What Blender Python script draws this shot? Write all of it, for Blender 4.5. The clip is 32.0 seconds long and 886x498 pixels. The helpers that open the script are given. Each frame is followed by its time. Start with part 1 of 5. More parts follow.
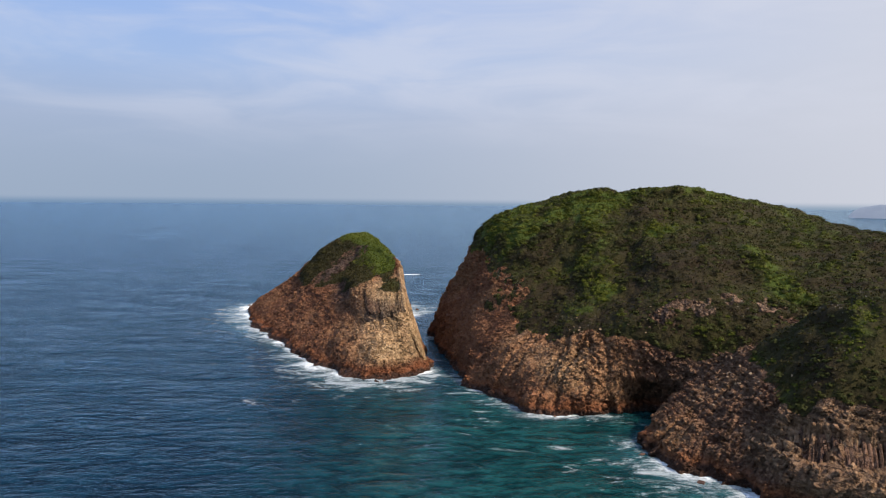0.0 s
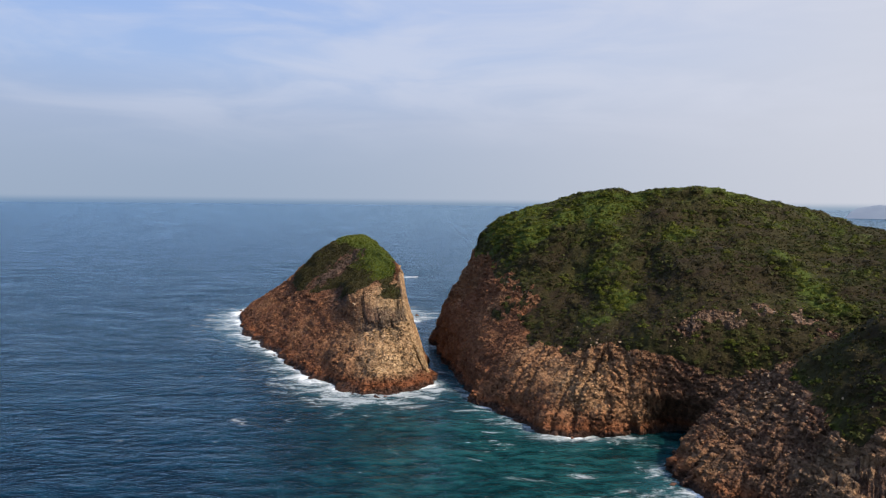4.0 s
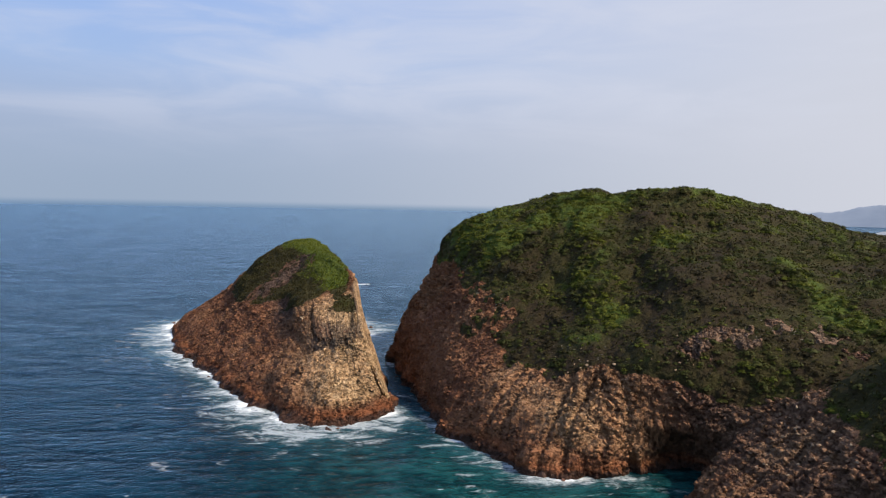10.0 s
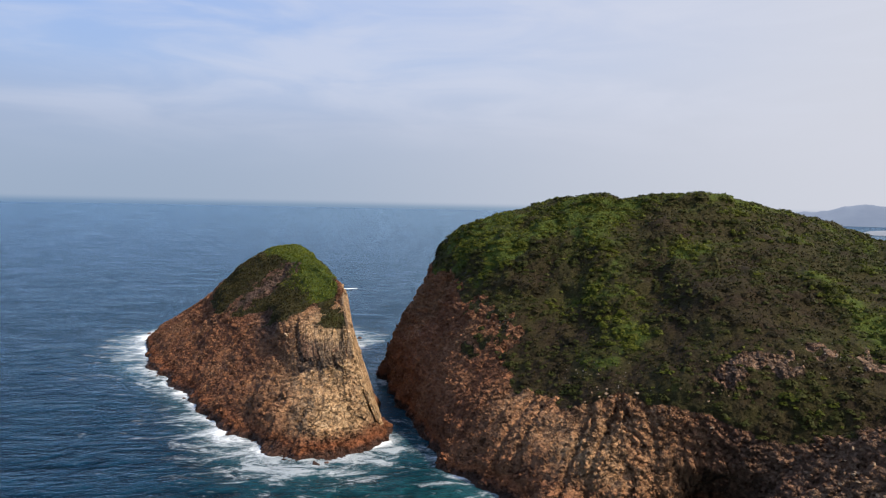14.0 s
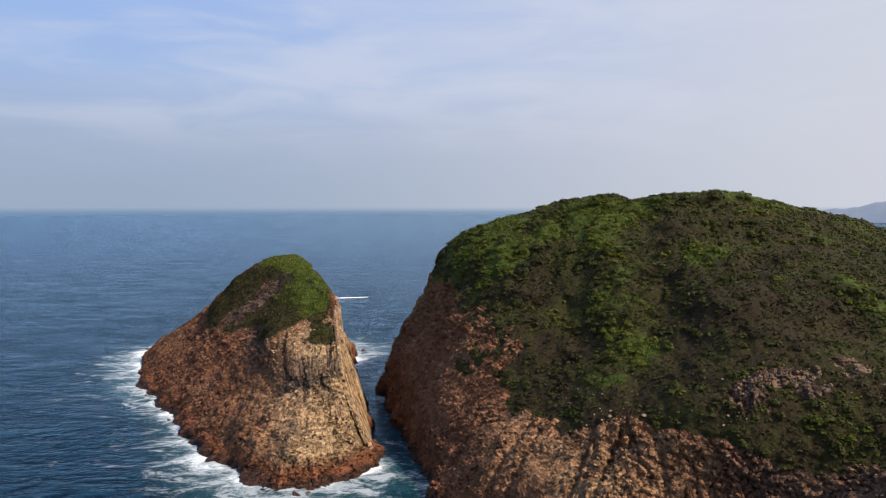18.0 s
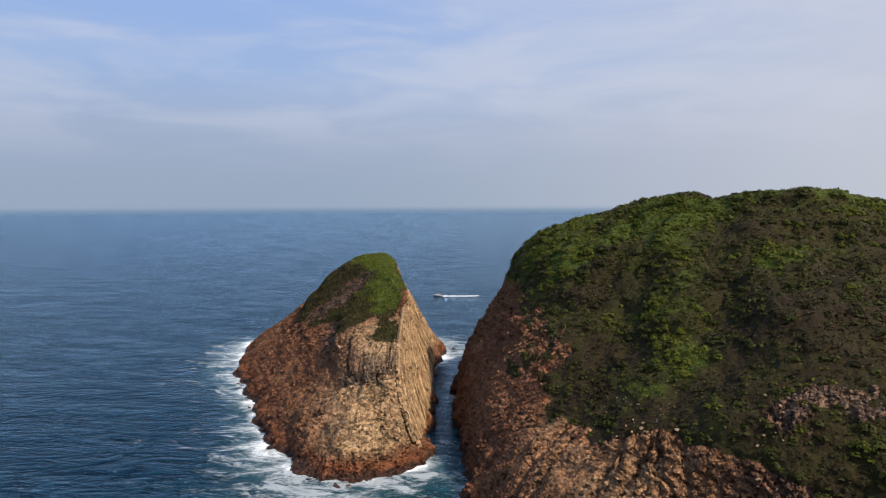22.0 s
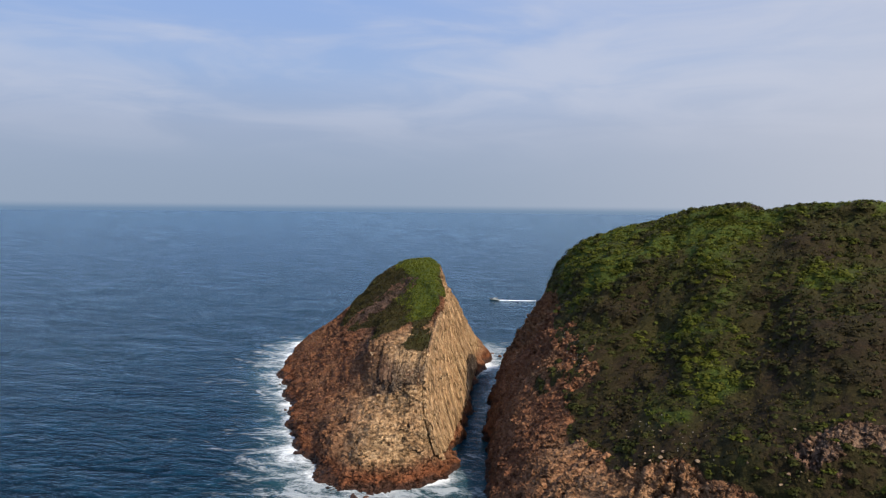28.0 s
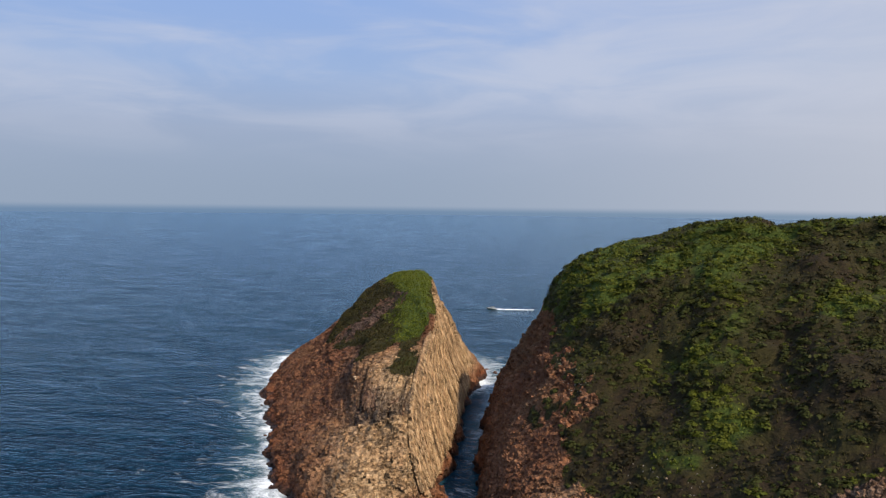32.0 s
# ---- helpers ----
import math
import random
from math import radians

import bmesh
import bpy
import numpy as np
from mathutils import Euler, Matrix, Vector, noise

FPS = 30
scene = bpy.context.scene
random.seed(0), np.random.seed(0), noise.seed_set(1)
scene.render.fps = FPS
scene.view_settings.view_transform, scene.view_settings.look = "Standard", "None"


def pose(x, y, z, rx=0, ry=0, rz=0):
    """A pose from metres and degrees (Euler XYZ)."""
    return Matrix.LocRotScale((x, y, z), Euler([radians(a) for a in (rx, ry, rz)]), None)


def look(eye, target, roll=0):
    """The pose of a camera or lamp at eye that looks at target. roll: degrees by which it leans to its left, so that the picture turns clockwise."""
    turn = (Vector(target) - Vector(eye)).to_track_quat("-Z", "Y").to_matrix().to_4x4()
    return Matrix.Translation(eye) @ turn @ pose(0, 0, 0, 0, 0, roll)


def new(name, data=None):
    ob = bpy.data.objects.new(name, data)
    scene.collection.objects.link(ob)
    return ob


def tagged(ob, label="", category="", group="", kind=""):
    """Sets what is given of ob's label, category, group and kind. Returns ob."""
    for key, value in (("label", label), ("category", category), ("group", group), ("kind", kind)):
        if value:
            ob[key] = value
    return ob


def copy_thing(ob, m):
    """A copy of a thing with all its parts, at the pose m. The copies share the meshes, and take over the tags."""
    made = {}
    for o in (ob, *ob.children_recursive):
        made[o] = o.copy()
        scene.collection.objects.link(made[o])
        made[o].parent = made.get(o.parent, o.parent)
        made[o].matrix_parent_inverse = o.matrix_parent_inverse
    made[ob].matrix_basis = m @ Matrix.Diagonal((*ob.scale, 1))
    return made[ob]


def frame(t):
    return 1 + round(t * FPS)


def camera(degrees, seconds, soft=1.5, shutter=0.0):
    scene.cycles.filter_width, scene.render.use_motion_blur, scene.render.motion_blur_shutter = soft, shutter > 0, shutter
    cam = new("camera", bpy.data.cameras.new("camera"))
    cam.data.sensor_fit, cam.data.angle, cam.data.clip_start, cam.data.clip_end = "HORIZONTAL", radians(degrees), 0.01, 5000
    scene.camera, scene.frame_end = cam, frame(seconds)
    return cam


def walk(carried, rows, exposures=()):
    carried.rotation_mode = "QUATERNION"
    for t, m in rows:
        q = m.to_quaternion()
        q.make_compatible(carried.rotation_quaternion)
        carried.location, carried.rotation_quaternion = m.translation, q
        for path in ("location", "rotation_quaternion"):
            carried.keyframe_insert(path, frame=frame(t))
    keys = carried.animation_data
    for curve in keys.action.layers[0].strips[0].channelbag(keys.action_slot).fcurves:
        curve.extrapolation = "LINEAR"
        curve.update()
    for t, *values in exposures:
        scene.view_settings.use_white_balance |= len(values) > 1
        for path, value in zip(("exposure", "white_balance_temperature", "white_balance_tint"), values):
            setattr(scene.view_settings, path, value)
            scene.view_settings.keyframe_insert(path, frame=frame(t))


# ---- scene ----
cam = camera(63.67, 32.0, soft=1.15)

PATH = [
    (0, (87.27, -649.67, 107.69), (82.07, -150.86, 73.60), 0.57),
    (0.5, (86.43, -646.16, 109.41), (82.09, -147.44, 73.95), 0.69),
    (1, (86.09, -642.21, 109.35), (81.99, -143.48, 74.04), 0.61),
    (1.5, (86.31, -637.91, 108.53), (81.82, -139.14, 73.83), 0.64),
    (2, (85.77, -633.39, 108.05), (82.08, -134.56, 74.03), 0.55),
    (2.5, (85.09, -629.31, 108.08), (81.44, -130.49, 73.97), 0.61),
    (3, (83.36, -625.77, 108.14), (81.03, -126.93, 74.18), 0.59),
    (3.5, (82.09, -622.63, 108.56), (80.34, -123.81, 74.28), 0.62),
    (5.5, (80.63, -605.04, 108.53), (78.42, -106.20, 74.60), 0.70),
    (6, (81.30, -599.69, 108.06), (78.60, -100.81, 74.69), 0.72),
    (6.5, (81.76, -594.82, 106.96), (103.09, -96.32, 74.67), 0.81),
    (7, (81.16, -590.33, 106.42), (106.92, -92.00, 74.80), 0.85),
    (7.5, (79.76, -585.77, 106.48), (106.24, -87.48, 74.76), 0.91),
    (8, (78.08, -581.21, 106.89), (105.73, -83.00, 74.89), 0.90),
    (8.5, (76.83, -576.60, 106.96), (104.91, -78.42, 74.84), 0.99),
    (9, (75.91, -572.64, 106.53), (104.71, -74.45, 75.15), 1.08),
    (9.5, (74.73, -568.76, 106.35), (108.77, -70.90, 75.13), 1.00),
    (10, (73.86, -564.37, 105.52), (108.20, -66.47, 75.21), 1.05),
    (10.5, (73.07, -560.33, 104.89), (118.31, -63.27, 75.19), 1.08),
    (11, (72.42, -555.88, 104.62), (117.60, -58.80, 75.23), 1.12),
    (11.5, (72.19, -551.17, 105.12), (116.88, -54.06, 75.38), 1.14),
    (12, (70.88, -547.11, 107.09), (116.19, -50.14, 75.92), 1.08),
    (12.5, (70.00, -542.97, 108.59), (115.56, -46.05, 76.98), 1.11),
    (13, (69.56, -538.38, 110.06), (114.23, -41.55, 75.97), 1.18),
    (13.5, (69.26, -534.08, 109.95), (114.28, -37.16, 77.65), 1.25),
    (15.5, (69.65, -517.33, 111.02), (115.33, -20.43, 79.44), 0.57),
    (16, (71.05, -514.04, 111.44), (117.69, -17.22, 79.90), 0.52),
    (16.5, (74.06, -511.60, 111.47), (119.43, -14.62, 80.69), 0.21),
    (17, (77.64, -509.34, 111.41), (117.12, -11.83, 81.01), 0.11),
    (17.5, (81.61, -507.52, 110.94), (115.52, -9.55, 81.31), 0.07),
    (18, (85.90, -506.05, 110.34), (114.10, -7.66, 81.78), -0.07),
    (18.5, (89.88, -504.49, 110.35), (111.15, -5.76, 81.81), -0.07),
    (19, (94.37, -503.88, 110.48), (104.39, -4.83, 81.49), 0.04),
    (19.5, (99.43, -503.43, 110.26), (96.11, -4.25, 81.79), -0.21),
    (20, (105.76, -503.39, 109.96), (83.79, -4.67, 81.86), -0.28),
    (20.5, (110.83, -502.56, 109.29), (85.03, -3.98, 81.84), -0.24),
    (21, (116.27, -502.51, 109.39), (77.08, -4.81, 81.96), -0.28),
    (21.5, (121.64, -502.82, 109.99), (69.64, -6.35, 81.38), -0.17),
    (22, (126.61, -502.74, 110.93), (54.83, -8.79, 81.57), -0.25),
    (22.5, (131.06, -503.02, 110.91), (57.36, -9.37, 81.27), -0.07),
    (23, (133.87, -503.54, 110.52), (60.73, -9.82, 80.69), 0.29),
    (23.1, (134.17, -503.59, 110.52), (64.34, -9.39, 80.65), 0.37),
    (23.2, (134.47, -503.64, 110.51), (59.35, -10.22, 80.61), 0.46),
    (23.3, (134.77, -503.68, 110.51), (45.06, -12.71, 80.57), 0.55),
    (23.4, (135.07, -503.73, 110.51), (29.63, -15.90, 80.53), 0.63),
    (23.5, (135.37, -503.78, 110.50), (8.38, -21.11, 80.49), 0.72),
    (24, (137.41, -503.67, 110.12), (10.61, -20.92, 80.54), 0.79),
    (24.5, (139.04, -503.39, 110.12), (15.56, -19.78, 80.64), 0.84),
    (25, (140.45, -503.16, 111.10), (17.80, -19.36, 81.22), 0.48),
    (25.5, (141.54, -501.98, 111.92), (19.21, -18.13, 81.60), 0.56),
    (27.5, (144.44, -494.32, 114.59), (22.42, -10.38, 84.30), 0.55),
    (28, (144.81, -492.26, 115.10), (22.65, -8.34, 85.12), 0.56),
    (28.5, (145.03, -489.65, 115.78), (22.98, -5.70, 85.78), 0.55),
    (29, (145.06, -486.65, 116.53), (23.27, -2.64, 86.50), 0.52),
    (29.5, (145.18, -483.45, 117.39), (23.51, 0.59, 87.48), 0.43),
    (30, (145.38, -480.46, 117.86), (23.33, 3.51, 88.25), 0.42),
    (30.5, (145.37, -477.51, 117.95), (22.83, 6.33, 88.38), 0.63),
    (31, (144.90, -474.52, 117.88), (22.63, 9.40, 88.44), 0.68),
    (31.5, (144.27, -470.82, 118.97), (22.31, 13.20, 89.71), 0.72),
    (32, (144.31, -467.43, 121.10), (21.81, 16.46, 92.03), 0.63),
]
walk(cam, [(t, look(eye, target, roll)) for t, eye, target, roll in PATH],
     exposures=((0, 0.02), (4, 0.02), (8, 0.02), (13, 0.04), (18, 0.0), (22, -0.08), (25, -0.12), (32, -0.13)))

# ---- world, sun and exposure ----
SUN_AZ, SUN_EL = -27.0, 44.5   # degrees: azimuth from +x towards +y, height over the sea
sun_way = Vector((math.cos(radians(SUN_AZ)) * math.cos(radians(SUN_EL)),
                  math.sin(radians(SUN_AZ)) * math.cos(radians(SUN_EL)),
                  math.sin(radians(SUN_EL))))
sun_data = bpy.data.lights.new("sun", "SUN")
sun_data.energy, sun_data.angle, sun_data.color = 4.7, radians(0.6), (1.0, 0.87, 0.70)
sun = new("sun", sun_data)
sun.matrix_world = look(sun_way * 300, (0, 0, 0))
scene.view_settings.exposure = 0.0


class Nodes:
    """Short hand for building a node tree."""

    def __init__(self, tree):
        self.tree = tree
        tree.nodes.clear()

    def add(self, kind, inputs=None, **settings):
        node = self.tree.nodes.new(kind)
        if "operation" in settings:
            node.operation = settings["operation"]
        if "use_clamp" in settings:
            node.use_clamp = settings["use_clamp"]
        if "interpolation_type" in settings:
            node.interpolation_type = settings["interpolation_type"]
        if "data_type" in settings:
            node.data_type = settings["data_type"]
        if "blend_type" in settings:
            node.blend_type = settings["blend_type"]
        if "attribute_name" in settings:
            node.attribute_name = settings["attribute_name"]
        if "feature" in settings:
            node.feature = settings["feature"]
        for key, value in (inputs or {}).items():
            self.put(node.inputs[key], value)
        return node

    def put(self, socket, value):
        if isinstance(value, bpy.types.NodeSocket):
            self.tree.links.new(value, socket)
        elif isinstance(value, bpy.types.Node):
            self.tree.links.new(value.outputs[0], socket)
        else:
            socket.default_value = value

    def math(self, op, a, b=0.0, clamp=False):
        return self.add("ShaderNodeMath", {0: a, 1: b}, operation=op, use_clamp=clamp).outputs[0]

    def noise(self, vector, scale, detail=4.0, rough=0.55, distort=0.0):
        return self.add("ShaderNodeTexNoise", {"Vector": vector, "Scale": scale, "Detail": detail,
                                               "Roughness": rough, "Distortion": distort}).outputs["Fac"]

    def ramp(self, fac, *stops, ease="LINEAR"):
        node = self.add("ShaderNodeValToRGB", {"Fac": fac})
        band = node.color_ramp
        band.interpolation = ease
        while len(band.elements) < len(stops):
            band.elements.new(0.5)
        for element, (place, colour) in zip(band.elements, stops):
            element.position = place
            element.color = (*colour, 1.0) if isinstance(colour, tuple) else (colour, colour, colour, 1.0)
        return node.outputs["Color"]

    def step(self, value, low, high):
        return self.add("ShaderNodeMapRange", {"Value": value, "From Min": low, "From Max": high},
                        interpolation_type="SMOOTHSTEP").outputs[0]

    def mix(self, fac, a, b, blend="MIX"):
        node = self.add("ShaderNodeMix", data_type="RGBA", blend_type=blend)
        self.put(node.inputs["Factor"], fac)
        self.put(node.inputs[6], (*a, 1.0) if isinstance(a, tuple) else a)
        self.put(node.inputs[7], (*b, 1.0) if isinstance(b, tuple) else b)
        return node.outputs[2]

    def scaled(self, vector, x, y, z, turn=0.0):
        return self.add("ShaderNodeMapping", {"Vector": vector, "Scale": (x, y, z),
                                              "Rotation": (0, 0, radians(turn))}).outputs[0]

    def attribute(self, name):
        return self.add("ShaderNodeAttribute", attribute_name=name).outputs["Fac"]

    def bump(self, height, strength, distance, normal=None):
        node = self.add("ShaderNodeBump", {"Height": height, "Strength": strength, "Distance": distance})
        if normal is not None:
            self.put(node.inputs["Normal"], normal)
        return node.outputs[0]


def surface(name, colour=(0.5, 0.5, 0.5), roughness=0.7, metallic=0.0):
    """A material with a Principled shader; returns it, its node helper and the shader."""
    m = bpy.data.materials.new(name)
    m.use_nodes = True
    n = Nodes(m.node_tree)
    shader = n.add("ShaderNodeBsdfPrincipled", {"Base Color": (*colour, 1.0), "Roughness": roughness, "Metallic": metallic})
    n.add("ShaderNodeOutputMaterial", {"Surface": shader})
    return m, n, shader


# sky: clear air with thin high cloud, paler towards the sun's side and in the haze over the sea
world = bpy.data.worlds.new("sky")
scene.world = world
world.use_nodes = True
w = Nodes(world.node_tree)
sky = w.add("ShaderNodeTexSky")
sky.sky_type, sky.sun_disc, sky.altitude = "NISHITA", False, 50.0
sky.sun_elevation, sky.sun_rotation = radians(SUN_EL), radians(90 - SUN_AZ)
sky.air_density, sky.dust_density, sky.ozone_density = 1.0, 1.5, 1.5
way = w.add("ShaderNodeTexCoord").outputs["Generated"]
split = w.add("ShaderNodeSeparateXYZ", {"Vector": way})
height = split.outputs["Z"]
drift = w.scaled(way, 3.2, 3.2, 15.0)
streaks = w.noise(drift, 1.45, 7.0, 0.54, 0.6)
veil = w.noise(w.scaled(way, 1.6, 1.6, 6.0), 1.3, 3.0, 0.5)
cloud = w.math("MULTIPLY", w.step(w.math("ADD", streaks, w.math("MULTIPLY", veil, 0.9)), 0.78, 1.22), w.step(height, 0.03, 0.17))
sideward = w.add("ShaderNodeVectorMath", {0: way, 1: (0.98, -0.1, 0.17)}, operation="DOT_PRODUCT").outputs["Value"]
clear = w.ramp(w.step(height, -0.01, 0.33), (0.0, (0.335, 0.418, 0.55)), (0.25, (0.378, 0.463, 0.635)),
               (0.60, (0.36, 0.50, 0.78)), (1.0, (0.31, 0.47, 0.84)))
hazed = w.mix(w.step(sideward, -0.50, 0.80), clear, (0.66, 0.67, 0.735))
clouded = w.mix(w.math("MULTIPLY", cloud, 0.52), hazed, (0.66, 0.69, 0.80))
upper = w.mix(1.0, sky.outputs[0], (0.27, 0.27, 0.27), "MULTIPLY")
high_sky = w.mix(w.step(height, 0.30, 0.60), clouded, upper)
seen_sea = w.mix(w.step(sideward, -0.55, 0.62), (0.180, 0.285, 0.440), (0.28, 0.370, 0.48))
below = w.mix(w.step(height, -0.0080, 0.0030), seen_sea, high_sky)
w.add("ShaderNodeOutputWorld", {"Surface": w.add("ShaderNodeBackground", {"Color": below, "Strength": 1.0})})

# ---- numeric noise for landforms ----


def hashed(ix, iy, iz, seed=0):
    with np.errstate(over="ignore"):
        h = (ix.astype(np.int64) * 374761393 + iy.astype(np.int64) * 668265263 + iz.astype(np.int64) * 1440662683 + seed * 974711).astype(np.uint32)
        h = (h ^ (h >> np.uint32(13))) * np.uint32(1274126177)
        h = (h ^ (h >> np.uint32(16))) * np.uint32(2246822519)
        h = h ^ (h >> np.uint32(15))
    return h.astype(np.float64) / 4294967296.0


def value_noise(p, seed=0):
    """Smooth noise between -1 and 1 at points p (n, 3)."""
    i = np.floor(p).astype(np.int64)
    f = p - i
    f = f * f * f * (f * (f * 6 - 15) + 10)
    total = np.zeros(len(p))
    for dx in (0, 1):
        for dy in (0, 1):
            for dz in (0, 1):
                weight = (f[:, 0] if dx else 1 - f[:, 0]) * (f[:, 1] if dy else 1 - f[:, 1]) * (f[:, 2] if dz else 1 - f[:, 2])
                total += weight * hashed(i[:, 0] + dx, i[:, 1] + dy, i[:, 2] + dz, seed)
    return total * 2 - 1


def fractal(p, octaves=4, seed=0, gain=0.5):
    total, size = np.zeros(len(p)), 1.0
    for k in range(octaves):
        total += size * value_noise(p * 2.03 ** k + 17.3 * k, seed + k)
        size *= gain
    return total


def cells(p, seed=0):
    """Nearest and second distance to scattered seeds in 2D, and a random number of the nearest."""
    i = np.floor(p).astype(np.int64)
    first, second, chosen = np.full(len(p), 9.0), np.full(len(p), 9.0), np.zeros(len(p))
    zero = np.zeros(len(p), np.int64)
    for dx in (-1, 0, 1):
        for dy in (-1, 0, 1):
            cx, cy = i[:, 0] + dx, i[:, 1] + dy
            sx, sy = cx + hashed(cx, cy, zero, seed), cy + hashed(cx, cy, zero, seed + 1)
            d = np.hypot(p[:, 0] - sx, p[:, 1] - sy)
            near = d < first
            second = np.where(near, first, np.minimum(second, d))
            chosen = np.where(near, hashed(cx, cy, zero, seed + 2), chosen)
            first = np.where(near, d, first)
    return first, second, chosen


def cells3(p, seed=0):
    """As cells(), in space."""
    i = np.floor(p).astype(np.int64)
    first, second, chosen = np.full(len(p), 9.0), np.full(len(p), 9.0), np.zeros(len(p))
    for k in range(27):
        c = i + (k % 3 - 1, k // 3 % 3 - 1, k // 9 - 1)
        d = np.zeros(len(p))
        for axis in range(3):
            d += (p[:, axis] - c[:, axis] - hashed(c[:, 0], c[:, 1], c[:, 2], seed + axis)) ** 2
        near = d < first
        second = np.where(near, first, np.minimum(second, d))
        chosen = np.where(near, hashed(c[:, 0], c[:, 1], c[:, 2], seed + 3), chosen)
        first = np.where(near, d, first)
    return np.sqrt(first), np.sqrt(second), chosen


def smooth(x, low, high):
    """An eased step from 0 at low to 1 at high (low may be the larger)."""
    k = np.clip((x - low) / (high - low), 0, 1)
    return k * k * (3 - 2 * k)


def spline(rows, places, closed):
    """Catmull-Rom along the first axis of rows at the fractional node numbers in places."""
    n = len(rows)
    i = np.floor(places).astype(int)
    f = (places - i)[:, None]
    if f.ndim < rows.ndim:
        f = f.reshape((-1,) + (1,) * (rows.ndim - 1))
    pick = (lambda k: rows[k % n]) if closed else (lambda k: rows[np.clip(k, 0, n - 1)])
    a, b, c, d = pick(i - 1), pick(i), pick(i + 1), pick(i + 2)
    return b + 0.5 * f * (c - a + f * (2 * a - 5 * b + 4 * c - d + f * (3 * (b - c) + d - a)))


def landform(rows, along, counts, closed):
    """A surface through landform lines: along, its samples between nodes; counts, the samples between one line and the next."""
    rows = np.array(rows, float)
    nodes = rows.shape[1]
    u = np.arange(0, nodes if closed else nodes - 1 + 1e-6, 1.0 / along)
    v = np.concatenate([k + np.arange(c) / c for k, c in enumerate(counts)] + [[len(rows) - 1.0]])
    shaped = spline(rows, v, False)
    grid = spline(np.swapaxes(shaped, 0, 1), u, closed)      # (along, up, 3)
    return grid, u, v


def normals_of(grid, closed):
    du = (np.roll(grid, -1, 0) - np.roll(grid, 1, 0)) if closed else np.gradient(grid, axis=0)
    dv = np.gradient(grid, axis=1)
    n = np.cross(du, dv)
    return n / np.maximum(np.linalg.norm(n, axis=-1, keepdims=True), 1e-9)


def grid_mesh(name, grid, closed, attributes, material):
    a, b = grid.shape[:2]
    index = np.arange(a * b).reshape(a, b)
    ahead = np.roll(index, -1, 0) if closed else index[1:]
    here = index if closed else index[:-1]
    quads = np.stack([here[:, :-1], ahead[:, :-1], ahead[:, 1:], here[:, 1:]], -1).reshape(-1, 4)
    return quick_mesh(name, grid.reshape(-1, 3), quads, attributes, material)


def quick_mesh(name, points, quads, attributes=None, material=None):
    """A mesh from arrays of places and four-cornered (or three-cornered) faces."""
    mesh = bpy.data.meshes.new(name)
    k = quads.shape[1]
    mesh.vertices.add(len(points))
    mesh.vertices.foreach_set("co", np.asarray(points, np.float32).ravel())
    mesh.loops.add(quads.size)
    mesh.loops.foreach_set("vertex_index", quads.ravel().astype(np.int32))
    mesh.polygons.add(len(quads))
    mesh.polygons.foreach_set("loop_start", np.arange(0, quads.size, k, dtype=np.int32))
    mesh.update(calc_edges=True)
    for key, values in (attributes or {}).items():
        mesh.attributes.new(key, "FLOAT", "POINT").data.foreach_set("value", np.asarray(values, np.float32).ravel())
    if material:
        mesh.materials.append(material)
    mesh.validate()
    return mesh


# ---- materials ----


